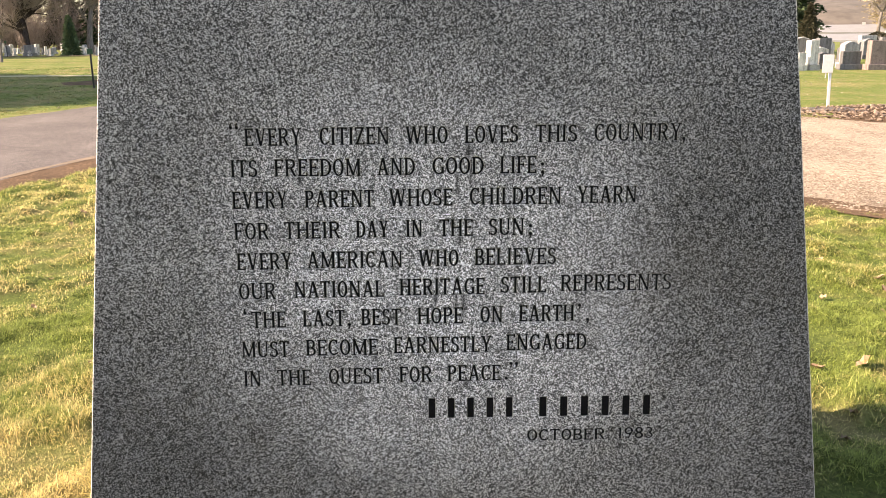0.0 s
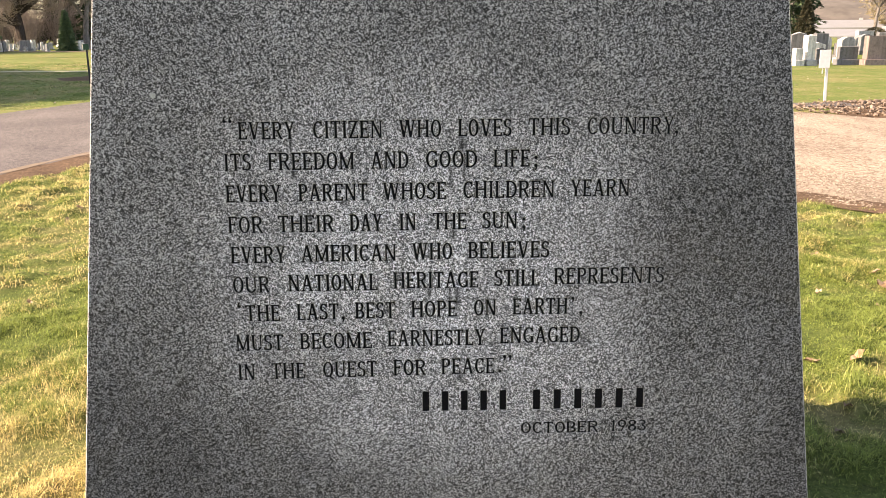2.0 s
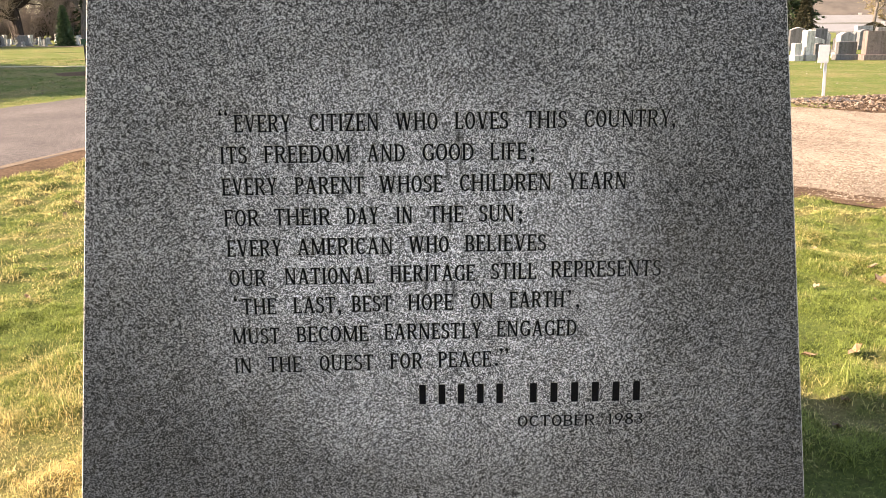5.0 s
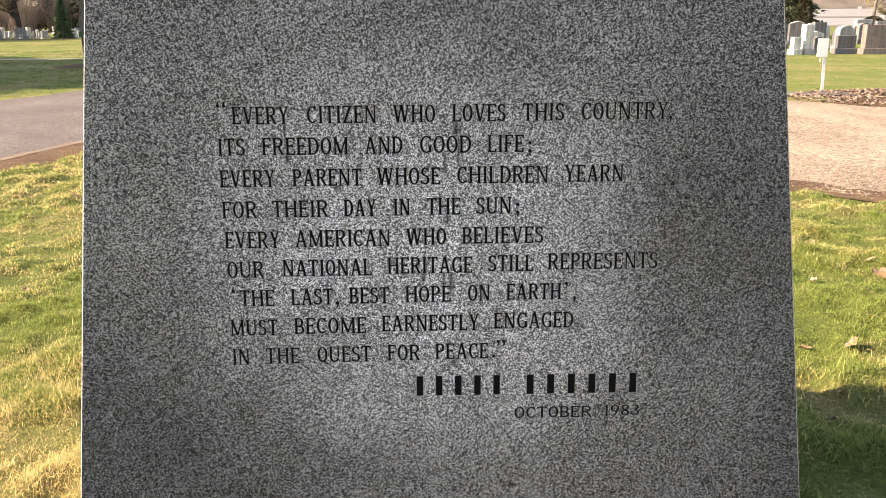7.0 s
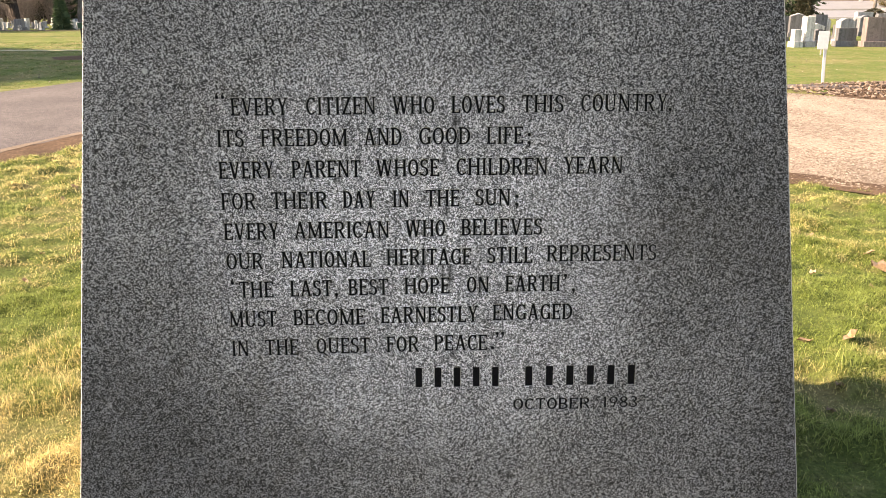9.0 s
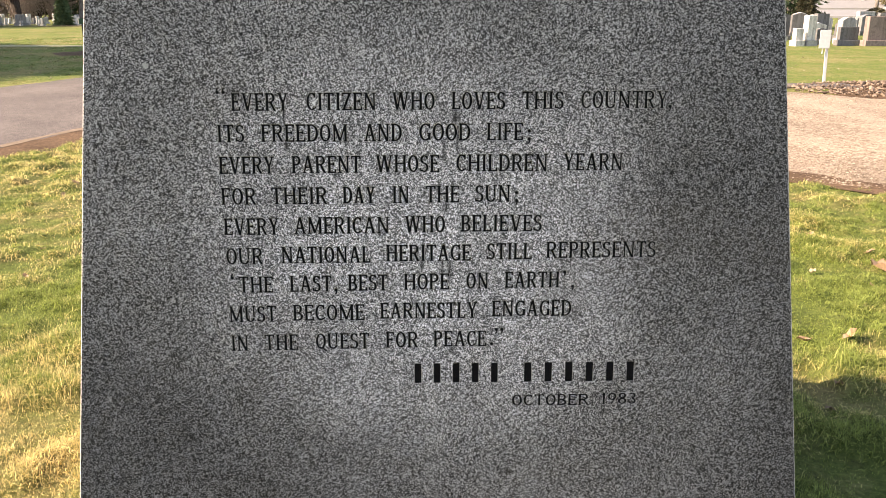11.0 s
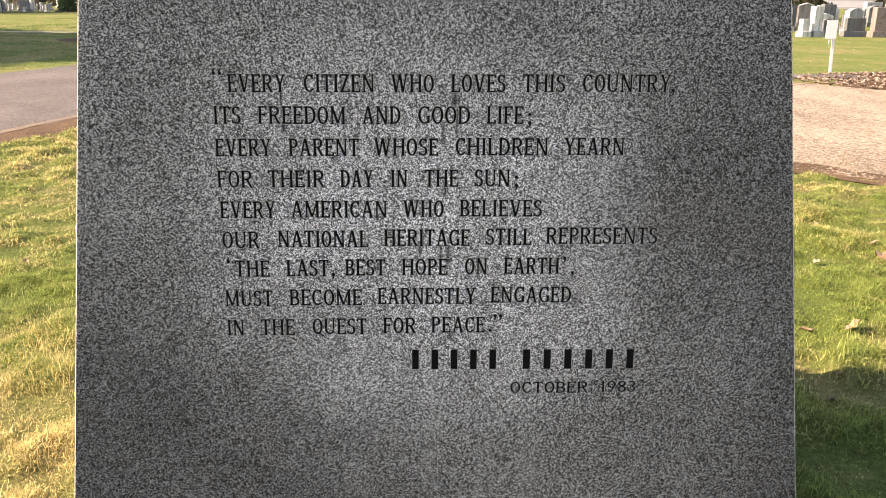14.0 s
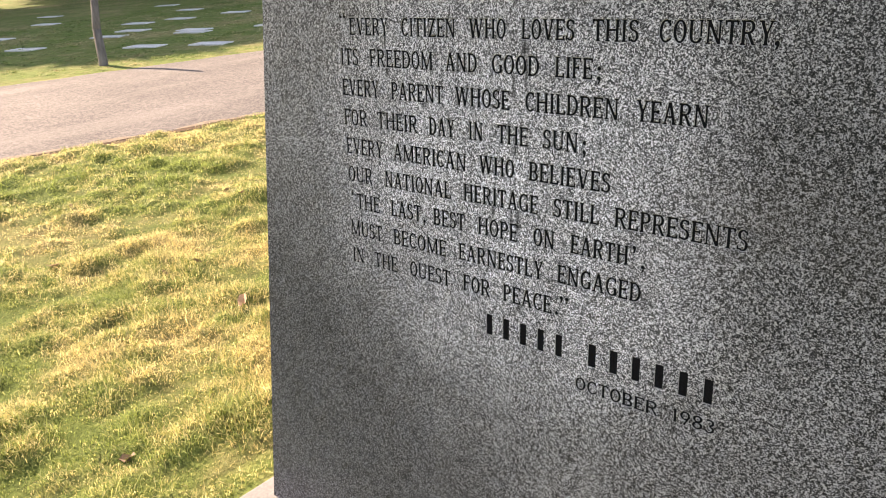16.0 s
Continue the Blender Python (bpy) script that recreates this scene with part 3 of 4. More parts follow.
for ch, x, z in (("“", -0.421, 1.383), ("“", -0.409, 1.383), (",", 0.508, 1.353), (";", 0.217, 1.287), (";", 0.193, 1.158), ("‘", -0.412, 0.994),
                       (",", -0.192, 0.966), ("’", 0.300, 1.002), (",", 0.318, 0.970), (".", 0.144, 0.841), ("”", 0.154, 0.874), ("”", 0.166, 0.874)):
    cut_mark(ch, x, z, 0.0038)
# the signature line is plain bars
for a, b, n in ((-0.025, 0.169, 5), (0.217, 0.472, 6)):
    step = (b - a) / (n - 0.4)
    for k in range(n):
        x = a + step * k
        shapes.append((next_cut("bar"), [(x, 0.752), (x + 0.34 * step, 0.752), (x + 0.34 * step, 0.797), (x, 0.797)]))
cut_word("OCTOBER", 0.191, 0.363, 0.6955, 0.0265)
cut_word("1983", 0.391, 0.469, 0.6970, 0.0265)

monument = thing("monument", "tapering grey granite monument with blackened cut inscription on the lawn", "monument")
LOW, HIGH, EASE = 0.012, TALL, 0.0028     # the face stops short of the eased arrises
outer = [(left_at(LOW) + EASE, LOW), (right_at(LOW) - EASE, LOW), (right_at(HIGH) - EASE, HIGH - EASE), (left_at(HIGH) + EASE, HIGH - EASE)]
LIP, CUT_DEEP = 0.0009, 0.0014     # width of the sloping wall of a cut, and its depth


def widened(corners):
    """A convex ring pushed out all round by the width of the sloping wall."""
    p = [Vector(c) for c in corners]
    if sum(a.x * b.y - b.x * a.y for a, b in zip(p, p[1:] + p[:1])) < 0:
        p.reverse()
    out = []
    for a, b, c in zip(p[-1:] + p[:-1], p, p[1:] + p[:1]):
        u, v = (b - a).normalized(), (c - b).normalized()
        n, m = Vector((u.y, -u.x)), Vector((v.y, -v.x))
        out.append(tuple(b + (n + m) * (LIP / max(0.45, 1 + n.dot(m)))))
    return out


lips = [(line, widened(corners)) for line, corners in shapes]
flat, rims = list(outer), [(0, 1), (1, 2), (2, 3), (3, 0)]
for line, corners in shapes + lips:
    ring = list(range(len(flat), len(flat) + len(corners)))
    flat += corners
    rims += list(zip(ring, ring[1:] + ring[:1]))
cv, ce, cf, _, _, _ = geometry.delaunay_2d_cdt([Vector(p) for p in flat], rims, [], 0, 1e-6)
centres = np.array([[sum(cv[i].x for i in r) / 3, sum(cv[i].y for i in r) / 3] for r in cf])


def owners(pieces):
    """For each triangle of the face, the number of the cut that holds it, or -1."""
    owner = np.full(len(cf), -1)
    for line, corners in pieces:
        p = np.array(corners)
        near = np.nonzero(((centres >= p.min(0)) & (centres <= p.max(0))).all(1))[0]
        if len(near) == 0:
            continue
        q = np.roll(p, -1, axis=0)
        turns = (q[:, 0] - p[:, 0]) * (centres[near, 1, None] - p[:, 1]) - (q[:, 1] - p[:, 1]) * (centres[near, 0, None] - p[:, 0])
        inside = (turns >= -1e-12).all(1) | (turns <= 1e-12).all(1)
        owner[near[inside]] = line
    return owner


floor_of, lip_of = owners(shapes), owners(lips)
line_of = np.where(floor_of >= 0, floor_of, lip_of)
deep = np.zeros(len(cv), bool)
for ring, k in zip(cf, floor_of):
    if k >= 0:
        deep[list(ring)] = True
# stone shut in by a letter (the eye of an O) belongs to that letter
neighbours = {}
for f, ring in enumerate(cf):
    for a, b in zip(ring, ring[1:] + ring[:1]):
        neighbours.setdefault((min(a, b), max(a, b)), []).append(f)
around = [[] for _ in cf]
for pair in neighbours.values():
    if len(pair) == 2:
        around[pair[0]].append(pair[1])
        around[pair[1]].append(pair[0])
eye = np.zeros(len(cf), bool)
reached = line_of >= 0
islands = []
for f in range(len(cf)):
    if reached[f]:
        continue
    island, rim_of, heap_of = [], -1, [f]
    reached[f] = True
    while heap_of:
        g = heap_of.pop()
        island.append(g)
        for h in around[g]:
            if line_of[h] >= 0:
                rim_of = int(line_of[h])
            elif not reached[h]:
                reached[h] = True
                heap_of.append(h)
    islands.append((len(island), rim_of, island))
islands.sort(key=lambda i: i[0])
for _, rim_of, island in islands[:-1]:
    line_of[island] = rim_of
    eye[island] = True
# the stone
verts = [tuple(on_face(v.x, v.y)) for v in cv]
polys = [tuple(r) for r, l in zip(cf, line_of) if l < 0]
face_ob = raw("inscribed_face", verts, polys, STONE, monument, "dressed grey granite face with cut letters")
bm = bmesh.new()
bm.from_mesh(face_ob.data)
bmesh.ops.delete(bm, geom=[v for v in bm.verts if not v.link_faces], context="VERTS")
bm.to_mesh(face_ob.data)
bm.free()
# the rest of the block: eased front arrises, battered sides, back and top
bm = bmesh.new()
back_low, back_high = DEEP, DEEP - TALL * SIN * 2


def corner(x, h, y=None, deep=0.0):
    p = on_face(x, h, deep)
    if y is not None:
        p.y = y
    return bm.verts.new(p)


il, ir = corner(*outer[0]), corner(*outer[1])
jr, jl = corner(*outer[2]), corner(*outer[3])
el, er = corner(left_at(LOW), LOW, deep=EASE), corner(right_at(LOW), LOW, deep=EASE)
tl, tr = corner(left_at(HIGH), HIGH - EASE, deep=EASE), corner(right_at(HIGH), HIGH - EASE, deep=EASE)
ul, ur = corner(left_at(HIGH) + EASE, HIGH, deep=EASE), corner(right_at(HIGH) - EASE, HIGH, deep=EASE)
bl, br = corner(left_at(LOW), LOW, back_low), corner(right_at(LOW), LOW, back_low)
hl, hr = corner(left_at(HIGH), HIGH - EASE, DEEP - TALL * SIN), corner(right_at(HIGH), HIGH - EASE, DEEP - TALL * SIN)
kl, kr = corner(left_at(HIGH) + EASE, HIGH, DEEP - TALL * SIN - EASE), corner(right_at(HIGH) - EASE, HIGH, DEEP - TALL * SIN - EASE)
for ring in ((el, tl, hl, bl), (er, br, hr, tr), (bl, hl, hr, br), (ul, ur, kr, kl), (el, bl, br, er), (tl, ul, kl, hl), (tr, hr, kr, ur), (hl, kl, kr, hr)):
    bm.faces.new(ring)
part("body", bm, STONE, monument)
bm = bmesh.new()


def again(v):
    return bm.verts.new(v)


rims = []
for a, b in (((outer[0], 0.0), ((left_at(LOW), LOW), EASE)), ((outer[3], 0.0), ((left_at(HIGH), HIGH - EASE), EASE)), ((outer[3], 0.0), ((left_at(HIGH) + EASE, HIGH), EASE)),
             ((outer[2], 0.0), ((right_at(HIGH) - EASE, HIGH), EASE)), ((outer[2], 0.0), ((right_at(HIGH), HIGH - EASE), EASE)), ((outer[1], 0.0), ((right_at(LOW), LOW), EASE))):
    rims.append((again(on_face(*a[0], a[1])), again(on_face(*b[0], b[1]))))
for p, q in zip(rims, rims[1:]):
    bm.faces.new((p[0], p[1], q[1], q[0]))
bmesh.ops.remove_doubles(bm, verts=bm.verts, dist=1e-6)
bmesh.ops.recalc_face_normals(bm, faces=bm.faces)
part("arris", bm, ARRIS, monument, "eased edge of the stone, its sunlit gleam in the colour")
# the cuts, each a shallow pit with sloping walls of bare stone and a blackened floor
by_cut = {}
for f, k in enumerate(line_of):
    if k >= 0:
        by_cut.setdefault(int(k), []).append(f)
for k, kind in enumerate(letters):
    pv, pf, black, seen = [], [], [], {}
    for f in by_cut.get(k, ()):
        ring = []
        for i in cf[f]:
            if i not in seen:
                seen[i] = len(pv)
                pv.append(tuple(on_face(cv[i].x, cv[i].y, CUT_DEEP if deep[i] else 0.0)))
            ring.append(seen[i])
        pf.append(ring)
        black.append(2 if eye[f] else 0 if deep[list(cf[f])].all() else 1)
    ob = raw(kind, pv, pf, CUT, monument, "blackened cut bar" if kind == "bar" else "")
    ob.data.materials.append(BRUISED)
    ob.data.materials.append(STONE)
    ob.data.polygons.foreach_set("material_index", black)

slab = part("foundation_slab", boxed(-0.905, 1.01, -0.12, DEEP + 0.16, -0.20, 0.012, bevel=0.006), CONCRETE)
tagged(slab, "pale concrete footing flush with the lawn under the monument", "footing")

# ---- headstones and signs ----
def headstone(w, h, d, material, label, at, turn=0.0, top="arch", base=0.22, group="gravestones"):
    """A die on a rough base; the top is arched, flat or peaked."""
    stone = thing("headstone", label, "headstone", at, turn, group)
    if base:
        part("base", boxed(-w * 0.62, w * 0.62, -d * 0.85, d * 0.85, -0.05, base, bevel=0.02), material, stone)
    bm = bmesh.new()
    n = 10
    ring = [(-w / 2, base), (w / 2, base)]
    rise = {"arch": 0.22 * w, "flat": 0.0, "peak": 0.16 * w, "step": 0.10 * w}[top]
    for k in range(n + 1):
        s = k / n
        lift = rise * (math.sin(math.pi * s) if top == "arch" else 1 - abs(2 * s - 1) if top == "peak" else (1.0 if 0.22 < s < 0.78 else 0.0) if top == "step" else 0.0)
        ring.append((w / 2 - w * s, h - rise + lift))
    front = [bm.verts.new((x, -d / 2, z)) for x, z in ring]
    back = [bm.verts.new((x, d / 2, z)) for x, z in ring]
    bm.faces.new(front)
    bm.faces.new(back[::-1])
    for k in range(len(ring)):
        j = (k + 1) % len(ring)
        bm.faces.new((front[k], back[k], back[j], front[j]))
    bmesh.ops.remove_doubles(bm, verts=bm.verts, dist=1e-5)
    bmesh.ops.recalc_face_normals(bm, faces=bm.faces)
    bmesh.ops.bevel(bm, geom=[e for e in bm.edges if e.is_manifold and e.calc_face_angle(0) > 0.9], offset=0.012, segments=1, affect="EDGES")
    part("die", bm, material, stone)
    return stone


rng = random.Random(4)
WHITE_LABEL = "weathered pale marble headstone on a low base"
GREY_LABEL = "weathered grey stone headstone on a low base"
# the old graves beyond the gravel drive
for x, y, w, h, d, mat_, label, top, turn in (
        (15.46, 31.6, 0.46, 1.62, 0.50, MARBLE, "tall pale marble headstone with a sunlit side", "flat", 4),
        (14.93, 31.4, 0.40, 0.95, 0.40, MARBLE, "low pale marble slab on a base", "flat", 3), (18.0, 36.0, 0.76, 1.66, 0.42, GREYSTONE, "broad grey granite headstone with a flat top", "flat", 3),
        (17.92, 33.5, 0.84, 1.50, 0.45, MARBLE, "pale arched stone with a sunlit flank", "arch", 5), (18.3, 31.6, 1.50, 1.58, 0.45, ROSE, "large rose granite headstone on a base", "flat", 2),
        (17.19, 31.9, 1.02, 1.00, 0.30, GREYSTONE, "wide grey stone headstone with pale streaks", "flat", 0), (16.3, 32.4, 0.55, 0.92, 0.3, GREYSTONE, GREY_LABEL, "step", 3),
        (18.9, 37.5, 0.8, 1.45, 0.4, MARBLE, WHITE_LABEL, "arch", 0), (20.4, 38.5, 0.9, 1.35, 0.4, DARKSTONE, "dark stone headstone among pale ones", "flat", 0),
        (22.6, 38.0, 0.8, 1.55, 0.4, MARBLE, WHITE_LABEL, "peak", 0), (17.2, 39.0, 0.7, 1.2, 0.35, DARKSTONE, "dark low stone headstone in grass", "flat", 0),
        (20.9, 42.5, 0.9, 1.5, 0.4, MARBLE, WHITE_LABEL, "flat", 0), (23.8, 43.0, 0.9, 1.5, 0.4, GREYSTONE, GREY_LABEL, "arch", 0),
        (19.4, 43.5, 0.8, 1.3, 0.4, GREYSTONE, GREY_LABEL, "flat", 0), (25.3, 46.0, 1.2, 1.7, 0.5, MARBLE, WHITE_LABEL, "flat", 0),
        (22.2, 47.5, 1.0, 1.6, 0.5, MARBLE, WHITE_LABEL, "peak", 0), (24.2, 36.5, 1.2, 1.5, 0.4, ROSE, "rose granite headstone on a base", "arch", 0)):
    headstone(w * 0.74, h * 0.72, d * 0.8, mat_, label, (x, y, 0), turn, top)
for k in range(24):
    x, y = 14.6 + 0.62 * k + rng.uniform(-0.25, 0.25), 33.5 + 13 * rng.random()
    pale = rng.random() < 0.5
    headstone(rng.uniform(0.45, 0.8), rng.uniform(0.8, 1.3), rng.uniform(0.25, 0.45), MARBLE if pale else GREYSTONE, WHITE_LABEL if pale else GREY_LABEL, (x, y, 0), rng.uniform(-12, 6),
              rng.choice(("arch", "flat", "peak", "step")), 0.2)
# rows of far pale stones
for k in range(84):
    x = -50 + 0.38 * k + rng.uniform(-0.3, 0.3)
    y = 63.5 + 18 * rng.random() ** 1.6
    w, h = rng.uniform(0.20, 0.42), rng.uniform(0.35, 0.8)
    white = rng.random() < 0.75
    headstone(w, h, 0.3, MARBLE if white else GREYSTONE, WHITE_LABEL if white else GREY_LABEL, (x, y, 0), rng.uniform(-68, -30), rng.choice(("arch", "flat", "peak", "flat")), 0.14)
headstone(0.62, 0.80, 0.45, GREYSTONE, "large dark-fronted grey family headstone", (-30.3, 63.5, 0), 0, "flat", 0.2)
for k in range(34):
    x, y = -37.5 + 0.42 * k + rng.uniform(-0.25, 0.25), 62.8 + 7 * rng.random()
    headstone(rng.uniform(0.16, 0.34), rng.uniform(0.32, 0.72), 0.18, MARBLE, WHITE_LABEL, (x, y, 0), rng.uniform(-70, -25), rng.choice(("arch", "flat", "flat")), 0.12)
for k in range(18):
    x, y = -84 + 2.1 * k + rng.uniform(-0.6, 0.6), 58 + rng.uniform(-8, 14)
    headstone(rng.uniform(0.5, 0.9), rng.uniform(0.6, 1.1), 0.3, rng.choice((MARBLE, GREYSTONE)), GREY_LABEL, (x, y, 0), rng.uniform(-10, 10), rng.choice(("arch", "flat")), 0.18)
# dark small stones in the shade of the old tree
for k in range(22):
    x, y = -22 - rng.uniform(0, 22), 24 + rng.uniform(-8, 14)
    headstone(rng.uniform(0.3, 0.5), rng.uniform(0.35, 0.65), 0.2, DARKSTONE, "small dark headstone in the shaded lawn", (x, y, 0), rng.uniform(-12, 12),
              rng.choice(("arch", "flat")), 0.0)
# flat grave markers beside the road
bm = boxed(-0.36, 0.36, -0.19, 0.19, -0.04, 0.022, bevel=0.01)
marker = part("grave_marker", bm, MARKER)
tagged(marker, "pale flat stone grave marker in the grass", "grave marker", "flat grave markers")
spots = [(-13.2, 6.8), (-14.4, 8.6), (-12.0, 7.4), (-15.9, 5.8), (-16.0, 7.6), (-18.3, 9.6), (-13.4, 9.9), (-18.0, 10.6), (-16.6, 8.5), (-14.8, 8.9), (-15.5, 13.2), (-17.2, 15.1), (-15.0, 16.8),
         (-10.3, 17.4), (-16.4, 14.0), (-20.5, 12.5), (-22.0, 9.0), (-19.2, 6.6), (-23.5, 13.6), (-17.6, 12.0), (-25.0, 10.5), (-21.0, 15.5)]
marker.matrix_basis = pose(*spots[0], float(climb(spots[0][1])), 0, 0, 20)
for x, y in spots[1:]:
    copy_thing(marker, pose(x, y, float(climb(y)), 0, 0, 20 + rng.uniform(-6, 6)))

# the white sign by the gravel drive
sign = thing("sign", "small white board on a leaning white post", "sign", (8.47, 15.65, 0.0), -14)
bm = bmesh.new()
box(bm, -0.027, 0.027, -0.027, 0.027, -0.3, 1.05, bevel=0.005, m=pose(0, 0, 0, 0, -2.2, 0))
part("post", bm, PAINT, sign)
board = part("board", boxed(-0.195, 0.015, -0.052, -0.029, 0.71, 1.08, bevel=0.004), PAINT, sign, "blank-looking white board")
part("brace", boxed(-0.125, -0.105, -0.045, -0.028, 0.60, 0.72), PAINT, sign)
# a thin black stake with a green plate
def marker_post(at, tall, turn, label):
    post = thing("marker_post", label, "post", at, turn)
    bm = bmesh.new()
    tube(bm, (0, 0, -0.2), (0.0, 0, tall), 0.032, 0.028, 8)
    part("stake", bm, BLACK, post)
    part("plate", boxed(-0.085, 0.075, -0.05, -0.03, tall - 0.08, tall + 0.09, bevel=0.01), GREEN, post, "dull green plate")


marker_post((-10.06, 23.86, 0.0), 1.08, 12, "thin black metal stake with a green plate")
marker_post((-30.3, 60.0, 0.0), 1.05, 0, "thin black stake with a small box before the far graves")
slab2 = part("concrete_pad", boxed(6.2, 8.75, 14.55, 15.35, -0.1, 0.12, bevel=0.01), ASPHALT)
tagged(slab2, "low grey concrete pad beside the gravel drive", "pad")

# the heap of broken stone
chips = []
for k in range(3):
    bm = bmesh.new()
    bmesh.ops.create_icosphere(bm, subdivisions=1, radius=0.055)
    for v in bm.verts:
        v.co *= 1 + 0.5 * noise.noise(v.co * 9 + Vector((k, 0, 0)))
        v.co.z *= 0.6
    chips.append(mesh_of("rubble_stone", bm, RUBBLE))
heap = thing("rubble_heap", "loose heap of broken tan stone on soil", "rubble", kind="")
for k in range(280):
    a, r = rng.uniform(0, 2 * math.pi), math.sqrt(rng.random())
    x, y = 11.0 + 3.9 * r * math.cos(a), 14.0 + 1.7 * r * math.sin(a)
    s = rng.uniform(0.3, 1.0)
    if x < 8.9 and y > 14.2:
        x += 2.0
    ob = new("rubble_stone", chips[k % 3])
    ob.parent = heap
    ob.matrix_basis = pose(x, y, float(climb(y)) + 0.03 + 0.34 * max(0.0, 1 - r) * rng.random(), rng.uniform(0, 50), rng.uniform(0, 50), rng.uniform(0, 360)) @ Matrix.Scale(s, 4)
bricks = thing("brick_stack", "short stack of red and tan bricks beside the drive", "bricks", (8.75, 12.6, 0.04), 20)
for k in range(5):
    part("brick", boxed(-0.11, 0.11, -0.055, 0.055, 0.065 * k, 0.065 * k + 0.06, bevel=0.004), BRICK if k % 2 else RUBBLE, bricks)


# ---- trees ----
def bare_tree(name, at, height, girth, seed, label, bark=BARK, levels=5, spread=0.55, first=0.28, stems=1, shoots=3):
    """Trunk, limbs and twigs, each thinner than the one before."""
    r = random.Random(seed)
    tree = thing(name, label, "tree", at)
    trunk, limbs, twigs = bmesh.new(), bmesh.new(), bmesh.new()

    def grow(p, way, length, radius, level):
        bm = trunk if level == 0 else limbs if level < 3 else twigs
        bends = 3 if level < 3 else 2
        for k in range(bends):
            q = p + way * (length / bends)
            thin = radius * (1 - 0.45 * (k + 1) / bends)
            tube(bm, p, q, radius * (1 - 0.45 * k / bends), thin, 9 if level == 0 else 5 if level < 3 else 3)
            way = (way + Vector((r.uniform(-1, 1), r.uniform(-1, 1), r.uniform(-0.4, 0.8))) * 0.14).normalized()
            p = q
            if level < levels and k > 0 - (level > 0):
                for _ in range(1 if level == 0 else shoots - 1):
                    out = Vector((r.uniform(-1, 1), r.uniform(-1, 1), r.uniform(-0.25, 0.6))).normalized()
                    grow(p, (way * (1 - spread) + out * spread).normalized(), length * r.uniform(0.55, 0.8), thin * 0.6, level + 1)
        if level < levels:
            for _ in range(2):
                out = Vector((r.uniform(-1, 1), r.uniform(-1, 1), r.uniform(-0.2, 0.7))).normalized()
                grow(p, (way * (1 - spread * 0.8) + out * spread * 0.8).normalized(), length * r.uniform(0.6, 0.85), thin * 0.75, level + 1)

    for s in range(stems):
        lean = Vector((r.uniform(-0.35, 0.35), r.uniform(-0.35, 0.35), 1.0)).normalized() if stems > 1 else Vector((r.uniform(-0.08, 0.08), r.uniform(-0.08, 0.08), 1)).normalized()
        grow(Vector((lean.x * girth, lean.y * girth, -0.1)) if stems > 1 else Vector((0, 0, -0.1)), lean, height * first, girth * (0.72 if stems > 1 else 1.0), 0)
    flare = 7 if girth > 0.65 else 0
    for k in range(flare):
        a = 2 * math.pi * k / flare + r.uniform(-0.3, 0.3)
        tube(trunk, (math.cos(a) * girth * 1.25, math.sin(a) * girth * 1.25, -0.15), (math.cos(a) * girth * 0.45, math.sin(a) * girth * 0.45, girth * 1.9), girth * 0.5, girth * 0.3, 7)
    part("trunk", trunk, bark, tree, smooth=True)
    part("branchwork", limbs, bark, tree)
    tagged(part("twig_crown", twigs, TWIG, tree), kind="stuff")
    return tree


def evergreen(name, at, height, wide, seed, label, needles=PINE, shape="cone", clear=0.0, count=5000, leaf=0.16, boughs=True):
    """A trunk, boughs and many small sprays, thick at the boughs with gaps between."""
    r = np.random.RandomState(seed)
    tree = thing(name, label, "tree" if height > 2.0 else "shrub", at)
    bm = bmesh.new()
    tube(bm, (0, 0, -0.1), (0, 0, height * 0.93), max(0.03, height * 0.022), 0.015, 8)
    part("trunk", bm, DARKBARK, tree)
    t = r.rand(count)
    z = clear + (height - clear) * t
    if shape == "cone":
        reach = wide * (1 - t) ** 0.8 + 0.06
    elif shape == "column":
        reach = wide * np.sqrt(np.clip(np.sin(np.pi * np.clip(0.10 + 0.86 * t, 0, 1)), 0, 1)) * (0.75 + 0.25 * (1 - t))
    else:
        reach = wide * np.sqrt(np.clip(1 - (2 * t - 1) ** 2, 0, 1))
    tiers = 13
    a = r.rand(count) * 2 * np.pi
    if boughs:
        lobes = 0.62 + 0.38 * np.abs(np.sin(a * 3.5 + np.floor(t * tiers) * 2.1)) * (0.55 + 0.45 * np.cos(2 * np.pi * t * tiers))
        lobes *= 0.85 + 0.3 * r.rand(count)
    else:
        lobes = 0.93 + 0.12 * r.rand(count)
    out = reach * lobes * (1 - 0.5 * r.rand(count) ** 2)
    sag = 0.25 * out * (shape == "cone")
    c = np.stack([out * np.cos(a), out * np.sin(a), np.maximum(z - sag, 0.05)], 1)
    size = leaf * (0.5 + r.rand(count))
    u = np.stack([np.cos(a), np.sin(a), -0.3 + 0.9 * (r.rand(count) - 0.5)], 1) + 0.7 * (r.rand(count, 3) - 0.5)
    v = r.rand(count, 3) - 0.5
    verts = np.stack([c + u * size[:, None], c - u * size[:, None] * 0.5 + v * size[:, None], c - u * size[:, None] * 0.5 - v * size[:, None] * 0.8], 1).reshape(-1, 3)
    ob = raw("crown", verts.tolist(), np.arange(3 * count).reshape(-1, 3).tolist(), needles, tree)
    tagged(ob, kind="stuff")
    return tree


BARE = "tall leafless grey-barked tree with fine brown twigs"
